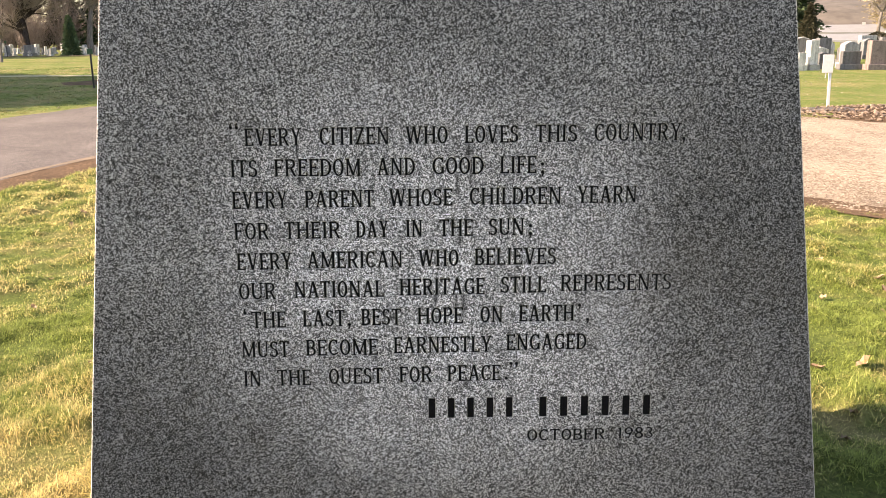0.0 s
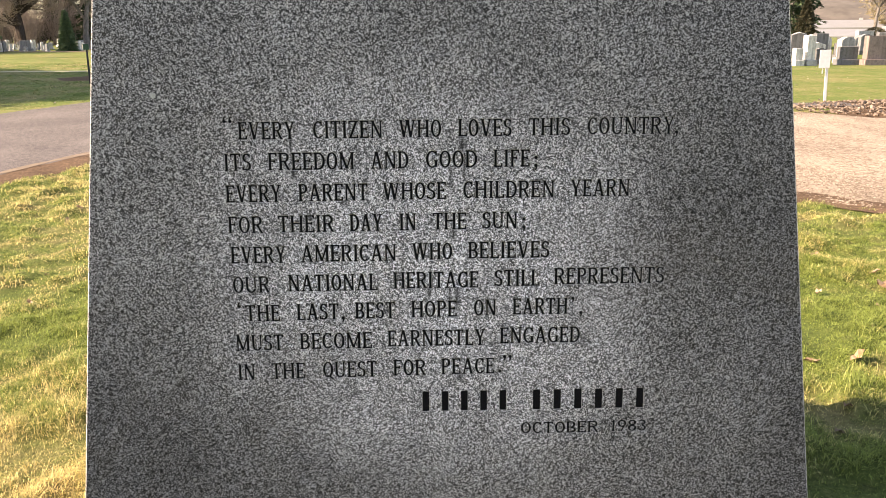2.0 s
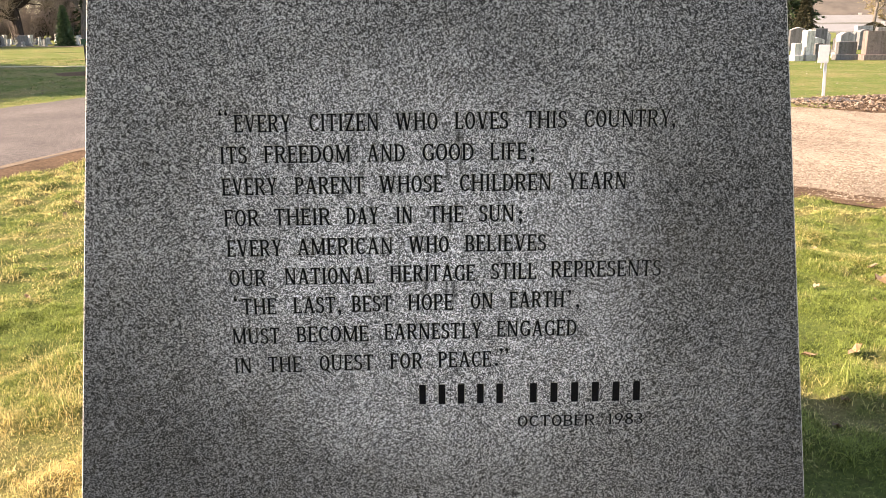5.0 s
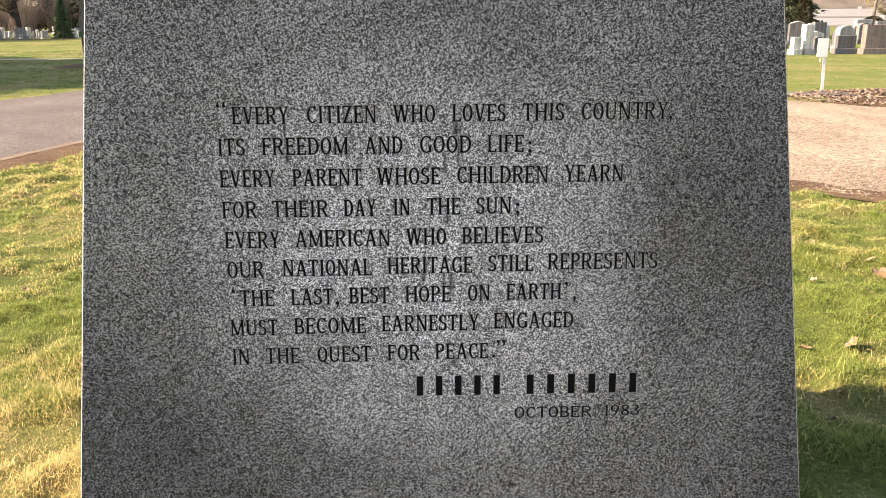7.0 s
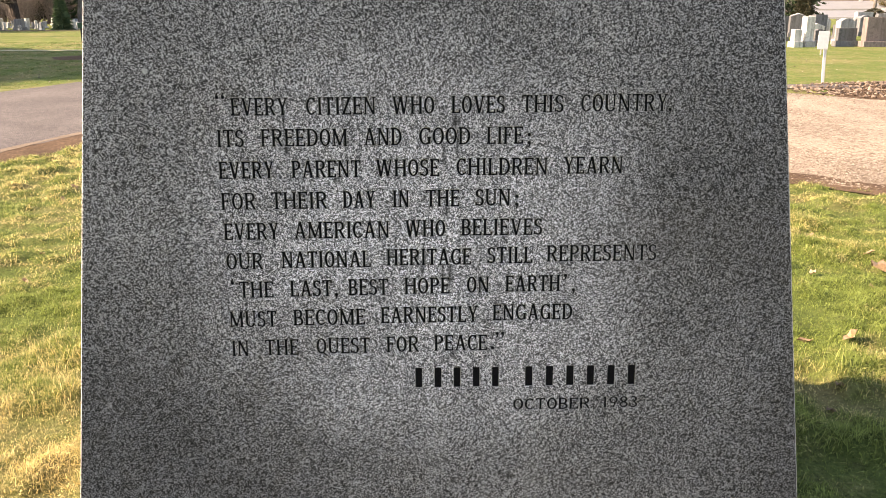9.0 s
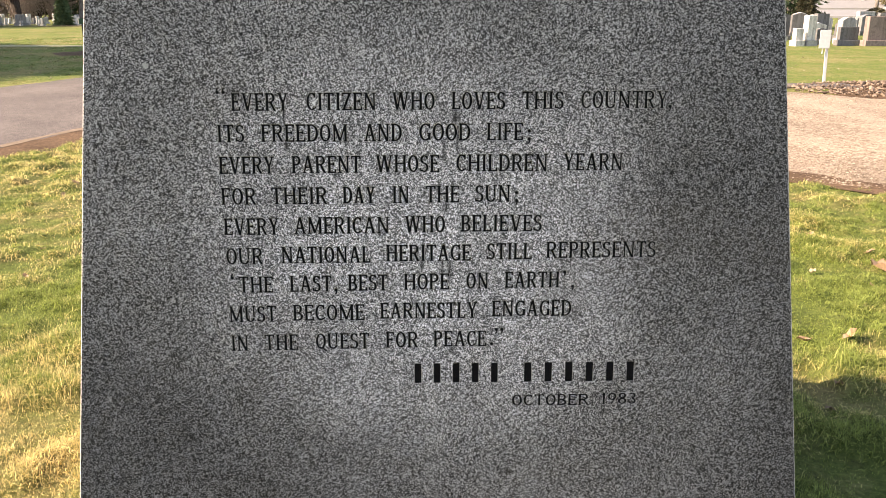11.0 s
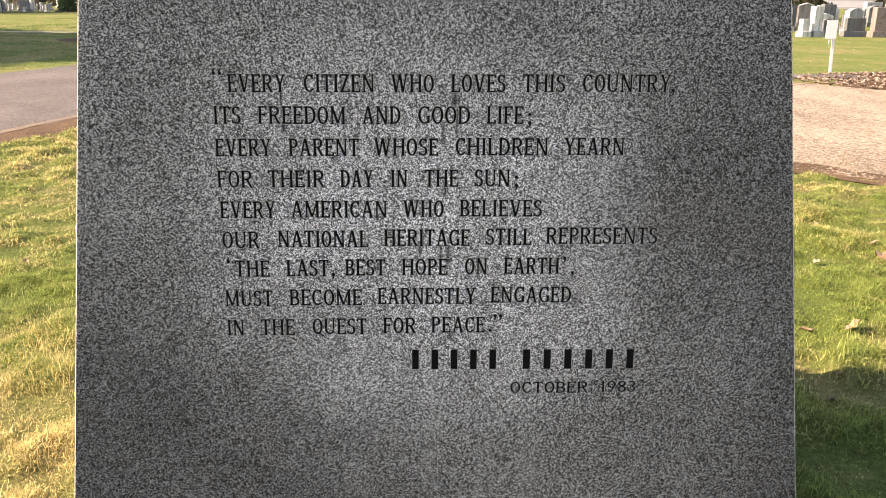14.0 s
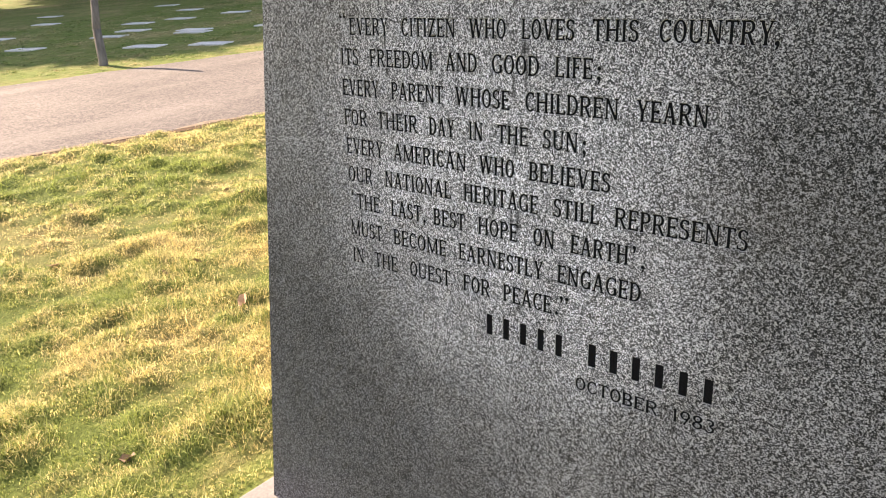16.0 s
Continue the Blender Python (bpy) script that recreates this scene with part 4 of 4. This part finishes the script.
# the old tree and the young one beside the road
bare_tree("tree", (-24.2, 20.0, 0), 13.0, 0.72, 11, "old leafless tree with a thick forked dark trunk", DARKBARK, 5, stems=3, first=0.25)
bare_tree("tree", (-39.0, 24.6, 0), 13.0, 0.80, 12, "old leafless tree with a thick dark trunk", DARKBARK, 5, stems=2, first=0.25)
bare_tree("sapling", (-11.6, 5.15, 0), 3.4, 0.075, 13, "slim young leafless tree beside the road", BARK, 0, first=0.58)
bare_tree("sapling", (-24.94, 48.34, 0), 3.2, 0.09, 19, "slim young leafless tree on the far lawn", BARK, 3, first=0.45)
bare_tree("tree", (-36.0, 69.0, 0), 15.0, 0.34, 15, BARE, DARKBARK, 5, first=0.30)
bare_tree("tree", (-32.4, 68.0, 0), 15.0, 0.40, 16, BARE, DARKBARK, 5, first=0.20, stems=3)
bare_tree("tree", (-28.2, 70.0, 0), 13.0, 0.30, 17, "leafless tree with a pale leaning trunk", BARK, 5)
bare_tree("tree", (-40.5, 61.0, 0), 14.0, 0.75, 18, "old leafless tree with a pale sunlit trunk", BARK, 5, stems=2, first=0.26)
for k, (x, y) in enumerate(((-40, 84), (-30, 88), (-46, 90), (-56, 84), (-66, 78), (-76, 70), (-21, 86), (-88, 62), (-60, 100), (-36, 102))):
    bare_tree("tree", (x, y, 0), 14 + 3 * (k % 3), 0.36, 30 + k, BARE, DARKBARK if k % 2 else BARK, 5)
evergreen("conifer", (-26.7, 62.6, 0), 2.95, 0.80, 3, "small dense blue-green conifer before the far graves", CEDAR, "cone", 0.05, 7000, 0.12)
evergreen("clipped_shrub", (-35.4, 63.4, 0), 2.9, 0.92, 4, "dark clipped rounded evergreen on the lawn", PINE, "column", 0.25, 6000, 0.10, boughs=False)
evergreen("round_shrub", (-48.4, 56.8, 0), 3.3, 1.5, 6, "dark round clipped evergreen on a short trunk", PINE, "ball", 0.5, 7000, 0.14, boughs=False)
evergreen("spruce", (24.7, 56.5, 0), 13.0, 3.4, 5, "large dark spruce with drooping boughs", PINE, "cone", 0.6, 32000, 0.15)
evergreen("cedar", (24.6, 52.0, 0), 3.2, 1.1, 7, "small olive conifer beneath the spruce", OLIVE, "cone", 0.2, 7000, 0.08)
# added pines whose crowns, out of view, shade the lawn across the road
for k, (x, y, h) in enumerate(((-33.0, 4.5, 14.0), (-33.5, 8.6, 16.2), (-35.0, 12.5, 17.8), (-35.5, 16.4, 17.8), (-36.0, 26.5, 14.5), (-31.0, 30.0, 11.0), (-44.0, 19.0, 15.0), (-37.0, -3.5, 14.0), (-33.5, 20.5, 16.5), (-35.0, 23.0, 18.0), (-33.0, 28.0, 17.0), (-47.0, 27.0, 17.0))):
    evergreen("pine", (x - (3.4 if y < 10 else 2.3 if y < 18 else 1.0), y, 0), h, 5.2, 110 + k, "tall dark pine with a high crown, added to shade the lawn", PINE, "ball", 3.6, 9000, 0.42)
brush = [(-62 + 1.75 * k, 90.0) for k in range(26)] + [(-122 * math.sin(radians(a)), 122 * math.cos(radians(a))) for a in np.arange(34.0, 82.0, 1.5)]
for bx, by in brush:
    x, y = bx + rng.uniform(-1, 1), by + rng.uniform(-7, 6)
    thicket = thing("thicket", "dense leafless brown brush behind the graves", "brush", (x, y, 0), group="brush behind the graves")
    bm = bmesh.new()
    for j in range(90):
        a0, lean = rng.uniform(0, 6.283), rng.uniform(0.1, 0.55)
        up = rng.uniform(1.5, 6.0)
        p = Vector((rng.uniform(-1.2, 1.2), rng.uniform(-1.2, 1.2), 0))
        q = p + Vector((math.cos(a0) * lean * up, math.sin(a0) * lean * up, up))
        tube(bm, p, q, 0.03, 0.010, 3)
        for _ in range(6):
            c = p.lerp(q, rng.uniform(0.3, 1.0))
            tube(bm, c, c + Vector((rng.uniform(-1.2, 1.2), rng.uniform(-1.2, 1.2), rng.uniform(0, 1.4))), 0.015, 0.006, 3)
    tagged(part("twig_mass", bm, TWIG, thicket), kind="stuff")
for k, (x, y) in enumerate(((-24, 92), (-29, 95), (-35, 92), (-41, 96), (-48, 97), (-19, 90), (-56, 95))):
    evergreen("conifer", (x, y, 0), 9 + 2 * (k % 3), 3.4, 50 + k, "dark brownish evergreen behind the far graves", OLIVE if k % 2 else PINE, "cone", 0.8, 11000, 0.20)
for k, (x, y) in enumerate(((33.5, 60.0), (30.5, 66.0))):
    evergreen("shrub", (x, y, 0), 1.35, 1.0, 70 + k, "low olive shrub among the graves", OLIVE, "ball", 0.1, 5000, 0.07)
bare_tree("golden_tree", (64.5, 117.0, 0), 14.0, 0.30, 91, "leafless tree with golden twigs before the houses", BARK, 5)
evergreen("willow", (67.5, 119.0, 0), 12.0, 5.0, 92, "golden willow with fine bare shoots", GOLD, "ball", 1.5, 9000, 0.14)


# ---- houses and hills ----
def house(at, turn, length, deep, eave, ridge, label):
    home = thing("house", label, "house", at, turn)
    part("wall", boxed(-length / 2, length / 2, -deep / 2, deep / 2, -1.5, eave), SIDING, home)
    bm = bmesh.new()
    ring = [(-deep / 2 - 0.5, eave - 0.1), (0, ridge), (deep / 2 + 0.5, eave - 0.1), (deep / 2 + 0.5, eave + 0.1), (0, ridge + 0.2), (-deep / 2 - 0.5, eave + 0.1)]
    ends = [[bm.verts.new((x, y, z)) for y, z in ring] for x in (-length / 2 - 0.4, length / 2 + 0.4)]
    bm.faces.new(ends[0])
    bm.faces.new(ends[1][::-1])
    for k in range(6):
        bm.faces.new((ends[0][k], ends[1][k], ends[1][(k + 1) % 6], ends[0][(k + 1) % 6]))
    bmesh.ops.recalc_face_normals(bm, faces=bm.faces)
    part("roof", bm, ROOF, home, "pale shingled roof")
    part("chimney", boxed(-0.25, 0.25, -0.25, 0.25, ridge - 0.6, ridge + 0.5), SIDING, home)
    n = max(2, int(length / 3.2))
    for k in range(n):
        x = -length / 2 + length * (k + 0.5) / n
        win = part("window", boxed(x - 0.6, x + 0.6, -deep / 2 - 0.05, -deep / 2 + 0.02, eave - 1.5, eave - 0.5), GLASS, home)
        part("frame", boxed(x - 0.68, x + 0.68, -deep / 2 - 0.03, -deep / 2 + 0.01, eave - 1.58, eave - 0.42), PAINT, win)
    return home


house((58.0, 103.0, -2.3), -30, 19, 9, 2.4, 3.1, "long low white house with a pale roof")
house((82.0, 98.0, -2.3), -30, 16, 9, 2.4, 3.2, "low white house beyond the graves")
house((66.0, 124.0, -1.6), -24, 16, 9, 2.6, 3.6, "pale-roofed house beyond the graves")
house((-95.0, 66.0, -1.1), 60, 22, 10, 2.6, 4.2, "low pale building beyond the lawn")
for k, (a, far, high) in enumerate(((-62, 1400, 60), (-35, 1500, 66), (-5, 1600, 70), (22, 1500, 72), (48, 1400, 66), (75, 1400, 60))):
    bm = bmesh.new()
    cx, cy = far * math.sin(radians(a)), far * math.cos(radians(a))
    rows = []
    for j in range(9):
        row = []
        for i in range(25):
            u, v = i / 24 * 2 - 1, j / 8 * 2 - 1
            px, py = u * 620, v * 260
            c, s = math.cos(radians(-a)), math.sin(radians(-a))
            hgt = high * max(0.0, (1 - u * u)) * (1 - v * v) * (0.75 + 0.5 * noise.noise(Vector((u * 3, v * 2, k))))
            row.append(bm.verts.new((cx + px * c - py * s, cy + px * s + py * c, hgt - 4)))
        rows.append(row)
    for p, q in zip(rows, rows[1:]):
        for i in range(24):
            bm.faces.new((p[i], p[i + 1], q[i + 1], q[i]))
    tagged(part("backdrop", bm, HILL, smooth=True), "bare brown foothills far behind the town", "hill", kind="structure")


# ---- grass and fallen leaves ----
def blades(name, x0, x1, y0, y1, per_metre, tall, wide, seed, label, keep, material=BLADE):
    """Thin bent blades, rooted in the lawn between the bounds, in tufts; some stand, many lie over."""
    r = np.random.RandomState(seed)
    n = int((x1 - x0) * (y1 - y0) * per_metre)
    tufts = max(1, n // 16)
    cx, cy = x0 + (x1 - x0) * r.rand(tufts), y0 + (y1 - y0) * r.rand(tufts)
    pick = r.randint(0, tufts, n)
    x, y = cx[pick] + r.normal(0, 0.032, n), cy[pick] + r.normal(0, 0.032, n)
    ok = keep(x, y)
    x, y, pick = x[ok], y[ok], pick[ok]
    n = len(x)
    clump = np.array([noise.noise(Vector((u * 3.2, w * 3.2, 1.5))) + 0.6 * noise.noise(Vector((u * 8.0, w * 8.0, 4.5))) for u, w in zip(cx, cy)])
    stays = r.rand(n) < np.clip(1.0 + 1.9 * (clump + 0.12), 0.34, 1.0)[pick]      # hollows lie thinly covered
    x, y, pick = x[stays], y[stays], pick[stays]
    n = len(x)
    length = np.clip(0.85 + 1.5 * clump + 0.5 * r.rand(tufts), 0.25, 2.2)[pick] * (0.5 + 1.0 * r.rand(n)) * tall
    lie = np.clip(0.40 + 0.60 * r.rand(n) ** 0.8, 0, 1)
    a = (r.rand(tufts) * 6.283)[pick] + r.normal(0, 1.1, n)
    bend = a + r.normal(0, 0.5, n)
    run, rise = length * np.sin(lie * 1.45), length * np.cos(lie * 1.45)
    half = wide * (0.5 + 0.8 * r.rand(n))
    side = np.stack([-np.sin(a) * half, np.cos(a) * half, r.normal(0, 0.4, n) * half], 1)
    base = lift_at(x, y)
    root = np.stack([x, y, base - 0.003], 1)
    mid = root + np.stack([np.cos(a) * run * 0.45, np.sin(a) * run * 0.45, 0.004 + rise * 0.75], 1)
    tip = mid + np.stack([np.cos(bend) * run * 0.55, np.sin(bend) * run * 0.55, rise * 0.2 - 0.12 * length * lie], 1)
    tip[:, 2] = np.maximum(tip[:, 2], base + 0.003)
    v = np.stack([root - side, root + side, mid + side * 0.8, mid - side * 0.8, tip], 1).reshape(-1, 3)
    b = np.arange(n)[:, None] * 5
    me = bpy.data.meshes.new(name)
    me.vertices.add(len(v))
    me.vertices.foreach_set("co", v.ravel())
    quads, tips = b + np.array([0, 1, 2, 3]), b + np.array([3, 2, 4])
    loops = np.concatenate([quads, tips], 1).ravel()
    me.loops.add(len(loops))
    me.loops.foreach_set("vertex_index", loops)
    starts = (np.arange(n)[:, None] * 7 + np.array([0, 4])).ravel()
    me.polygons.add(len(starts))
    me.polygons.foreach_set("loop_start", starts)
    me.update(calc_edges=True)
    me.materials.append(material)
    return tagged(new(name, me), label, "grass", kind="stuff")


near_y = np.array([v.y for v in nl])
near_x = np.array([v.x for v in nl])
right_x = np.array([v.x for v in nr])
right_y = np.array([v.y for v in nr])


def on_lawn(x, y):
    wave = 0.13 * np.sin(x * 7.3 + y * 4.1) + 0.10 * np.sin(y * 11.7 - x * 5.3)
    island = (x > np.interp(y, near_y, near_x) + 0.6 * wave + 0.40 * np.clip((y - 3.6) / 3.5, 0, 1)) & (y < np.interp(x, right_x, right_y) - 0.1 - wave)
    footing = (x > -0.945) & (x < 1.02) & (y > -0.13) & (y < DEEP + 0.17)
    return island & ~footing


STEP = 0.05
LX, LY = np.arange(-7.6, 5.61, STEP), np.arange(-6.5, 11.41, STEP)
gx, gy = np.meshgrid(LX, LY)
inside = np.ones(gx.shape)
for dx, dy in ((0.1, 0), (-0.1, 0), (0, 0.1), (0, -0.1), (0, 0)):
    inside = inside * on_lawn(gx + dx, gy + dy)
lumps = np.array([0.044 * noise.noise(Vector((x * 3.2, y * 3.2, 1.5))) + 0.042 * noise.noise(Vector((x * 8.0, y * 8.0, 4.5))) + 0.010 * noise.noise(Vector((x * 17.0, y * 17.0, 8.0)))
                  for x, y in zip(gx.ravel(), gy.ravel())]).reshape(gx.shape)
LIFT = np.where(inside > 0, np.maximum(0.016 + lumps, 0.001), -0.02)
rows, cols = gx.shape
corner_ids = (np.arange(rows - 1)[:, None] * cols + np.arange(cols - 1)[None]).ravel()
quads = np.stack([corner_ids, corner_ids + 1, corner_ids + cols + 1, corner_ids + cols], 1)
low = LIFT.ravel()
quads = quads[(low[quads] > -0.015).any(1)]
lawn = raw("lawn", np.stack([gx.ravel(), gy.ravel(), low + climb(gy.ravel())], 1).tolist(), quads.tolist(), THATCH)
lawn.data.polygons.foreach_set("use_smooth", [True] * len(lawn.data.polygons))
tagged(lawn, "lumpy green and straw-coloured lawn round the monument", "lawn", kind="structure")


def lift_at(x, y):
    """The lawn's height at these places."""
    i = np.clip(((x - LX[0]) / STEP).astype(int), 0, cols - 2)
    j = np.clip(((y - LY[0]) / STEP).astype(int), 0, rows - 2)
    u, v = (x - LX[0]) / STEP - i, (y - LY[0]) / STEP - j
    within = (x > LX[0]) & (x < LX[-1]) & (y > LY[0]) & (y < LY[-1])
    return climb(y) + within * np.maximum(0.0, LIFT[j, i] * (1 - u) * (1 - v) + LIFT[j, i + 1] * u * (1 - v) + LIFT[j + 1, i] * (1 - u) * v + LIFT[j + 1, i + 1] * u * v)


GRASS = "short patchy winter grass, green mixed with straw"
blades("grass", -3.4, -0.9, -0.9, 3.2, 21000, 0.027, 0.0012, 21, GRASS, on_lawn)
blades("grass", -7.2, -3.4, -0.5, 4.5, 8000, 0.026, 0.0019, 22, GRASS, on_lawn)
blades("grass", -6.2, -0.8, 3.2, 9.8, 5200, 0.026, 0.0024, 23, GRASS, on_lawn)
blades("grass", 0.9, 3.4, 0.2, 4.4, 17000, 0.027, 0.0013, 24, GRASS, on_lawn)
blades("grass", 0.9, 5.2, 3.2, 8.0, 6000, 0.025, 0.0021, 25, GRASS, on_lawn)
blades("grass", -7.5, 5.5, -6.4, -0.9, 1300, 0.028, 0.0042, 28, GRASS, on_lawn)
far_y, far_x = np.array([v.y for v in fl]), np.array([v.x for v in fl])
FAR_GRASS = "sparse tufts of winter grass on the lawn across the road"
blades("grass", -22.0, -7.5, 4.0, 21.0, 450, 0.020, 0.0055, 26, FAR_GRASS, lambda x, y: x < np.interp(y, far_y, far_x) - 0.15, FARBLADE)
blades("grass", -27.0, -5.0, 21.0, 40.0, 260, 0.022, 0.0080, 27, FAR_GRASS, lambda x, y: (x < np.interp(y, far_y, far_x) - 0.3) & ((y < 30.8) | (y > 32.2)) & (np.hypot(x + 11.0, y - 26.8) > 1.9), FARBLADE)

leaf_meshes = []
for k in range(3):
    bm = bmesh.new()
    spine = [bm.verts.new((0.05 * s - 0.05, 0.0, 0.024 * math.sin(s * 1.6 + k))) for s in range(5)]
    for sgn in (-1, 1):
        rim = [spine[0]] + [bm.verts.new((0.05 * s - 0.05, sgn * w, 0.026 + 0.022 * math.sin(2.1 * s + k))) for s, w in ((1, 0.035), (2, 0.045), (3, 0.03))] + [spine[4]]
        for i in range(4):
            ring = [spine[i], spine[i + 1], rim[i + 1], rim[i]]
            ring = list(dict.fromkeys(ring))
            bm.faces.new(ring if sgn > 0 else ring[::-1])
    leaf_meshes.append(mesh_of("fallen_leaf", bm, LEAFBROWN))
places = [(2.81, 3.16, 1.1), (2.02, 1.98, 0.5), (1.86, 2.02, 0.42), (1.75, 1.52, 0.42), (2.05, 1.52, 0.4), (2.1, 1.66, 0.6), (1.6, 1.3, 0.36), (-1.35, -0.16, 0.42), (-2.0, 0.75, 0.5), (-1.9, 0.9, 0.45)]
for k in range(46):
    if k % 2:
        x, y = rng.uniform(-5.5, -1.2), rng.uniform(0.0, 8.0)
    else:
        x, y = rng.uniform(1.5, 4.2), rng.uniform(1.5, 5.0)
    if on_lawn(np.array([x]), np.array([y]))[0]:
        places.append((x, y, rng.uniform(0.18, 0.46)))
for k, (x, y, s) in enumerate(places):
    leaf = new("fallen_leaf", leaf_meshes[k % 3])
    leaf.matrix_basis = pose(x, y, 0.016 + float(lift_at(np.array([x]), np.array([y]))[0]), rng.uniform(-25, 25), rng.uniform(-25, 25), rng.uniform(0, 360)) @ Matrix.Scale(s, 4)
    tagged(leaf, "curled dry tan leaf lying in the grass", "leaf", "fallen leaves")


# ---- loose stones on the drives ----
def pebbles(name, count, low, high, pick, z, material, label, seed):
    """Small uneven eight-sided stones scattered where pick allows."""
    r = np.random.RandomState(seed)
    x, y = pick(r, count)
    n = len(x)
    size = low + (high - low) * r.rand(n) ** 2
    corners = np.array([[1, 0, 0], [0, 1, 0], [-1, 0, 0], [0, -1, 0], [0, 0, 1], [0, 0, -1]], float)
    shape = corners[None] * (0.6 + 0.6 * r.rand(n, 6, 1)) * size[:, None, None]
    shape[:, :, 2] *= 0.6
    a = r.rand(n) * 6.283
    c, s = np.cos(a)[:, None], np.sin(a)[:, None]
    v = np.stack([shape[:, :, 0] * c - shape[:, :, 1] * s + x[:, None], shape[:, :, 0] * s + shape[:, :, 1] * c + y[:, None], shape[:, :, 2] + z + climb(y)[:, None] + size[:, None] * 0.25], 2).reshape(-1, 3)
    tri = np.array([[0, 1, 4], [1, 2, 4], [2, 3, 4], [3, 0, 4], [1, 0, 5], [2, 1, 5], [3, 2, 5], [0, 3, 5]])
    f = (np.arange(n)[:, None, None] * 6 + tri[None]).reshape(-1, 3)
    return tagged(raw(name, v.tolist(), f.tolist(), material), label, "gravel", kind="stuff")


def stony(name, dark, light):
    m = Nodes(name, rough=0.9, spec=0.2)
    return m.done(m.ramp(m.island(), (0.0, dark), (1.0, light)))


def between(one, two, first, last):
    """Places between two road lines, from one station to another."""
    a, b = np.array([[v.x, v.y] for v in one]), np.array([[v.x, v.y] for v in two])

    def pick(r, n):
        k = first + (last - first) * r.rand(n)
        i = k.astype(int)
        s = (k - i)[:, None]
        p, q = a[i] * (1 - s) + a[i + 1] * s, b[i] * (1 - s) + b[i + 1] * s
        w = r.rand(n)[:, None]
        out = p + (q - p) * w
        return out[:, 0], out[:, 1]

    return pick


def heap_places(r, n):
    a, d = r.rand(n) * 6.283, np.sqrt(r.rand(n))
    return 11.0 + 4.1 * d * np.cos(a), 14.0 + 1.9 * d * np.sin(a)


pebbles("gravel", 26000, 0.005, 0.015, between(nr, fr, 30, 84), 0.010, stony("pale gravel stones", (0.16, 0.115, 0.08), (0.52, 0.43, 0.33)), "loose tan gravel on the drive", 61)
pebbles("rubble_chips", 3600, 0.012, 0.055, heap_places, 0.03, stony("brown chips", (0.05, 0.032, 0.022), (0.38, 0.28, 0.20)), "small broken chips and dry litter on soil", 63)
# pale litter over the far lawns
pebbles("lawn_litter", 420, 0.015, 0.04, lambda r, n: (-26 + 18 * r.rand(n), 17 + 22 * r.rand(n)), 0.0, stony("pale dry leaves", (0.16, 0.13, 0.07), (0.45, 0.38, 0.26)), "scattered dry leaves on the far lawn", 64)
pebbles("lawn_litter", 260, 0.015, 0.04, lambda r, n: (8 + 16 * r.rand(n), 16 + 15 * r.rand(n)), 0.0, stony("tan dry leaves", (0.16, 0.13, 0.07), (0.45, 0.38, 0.26)), "scattered dry leaves on the lawn by the graves", 65)
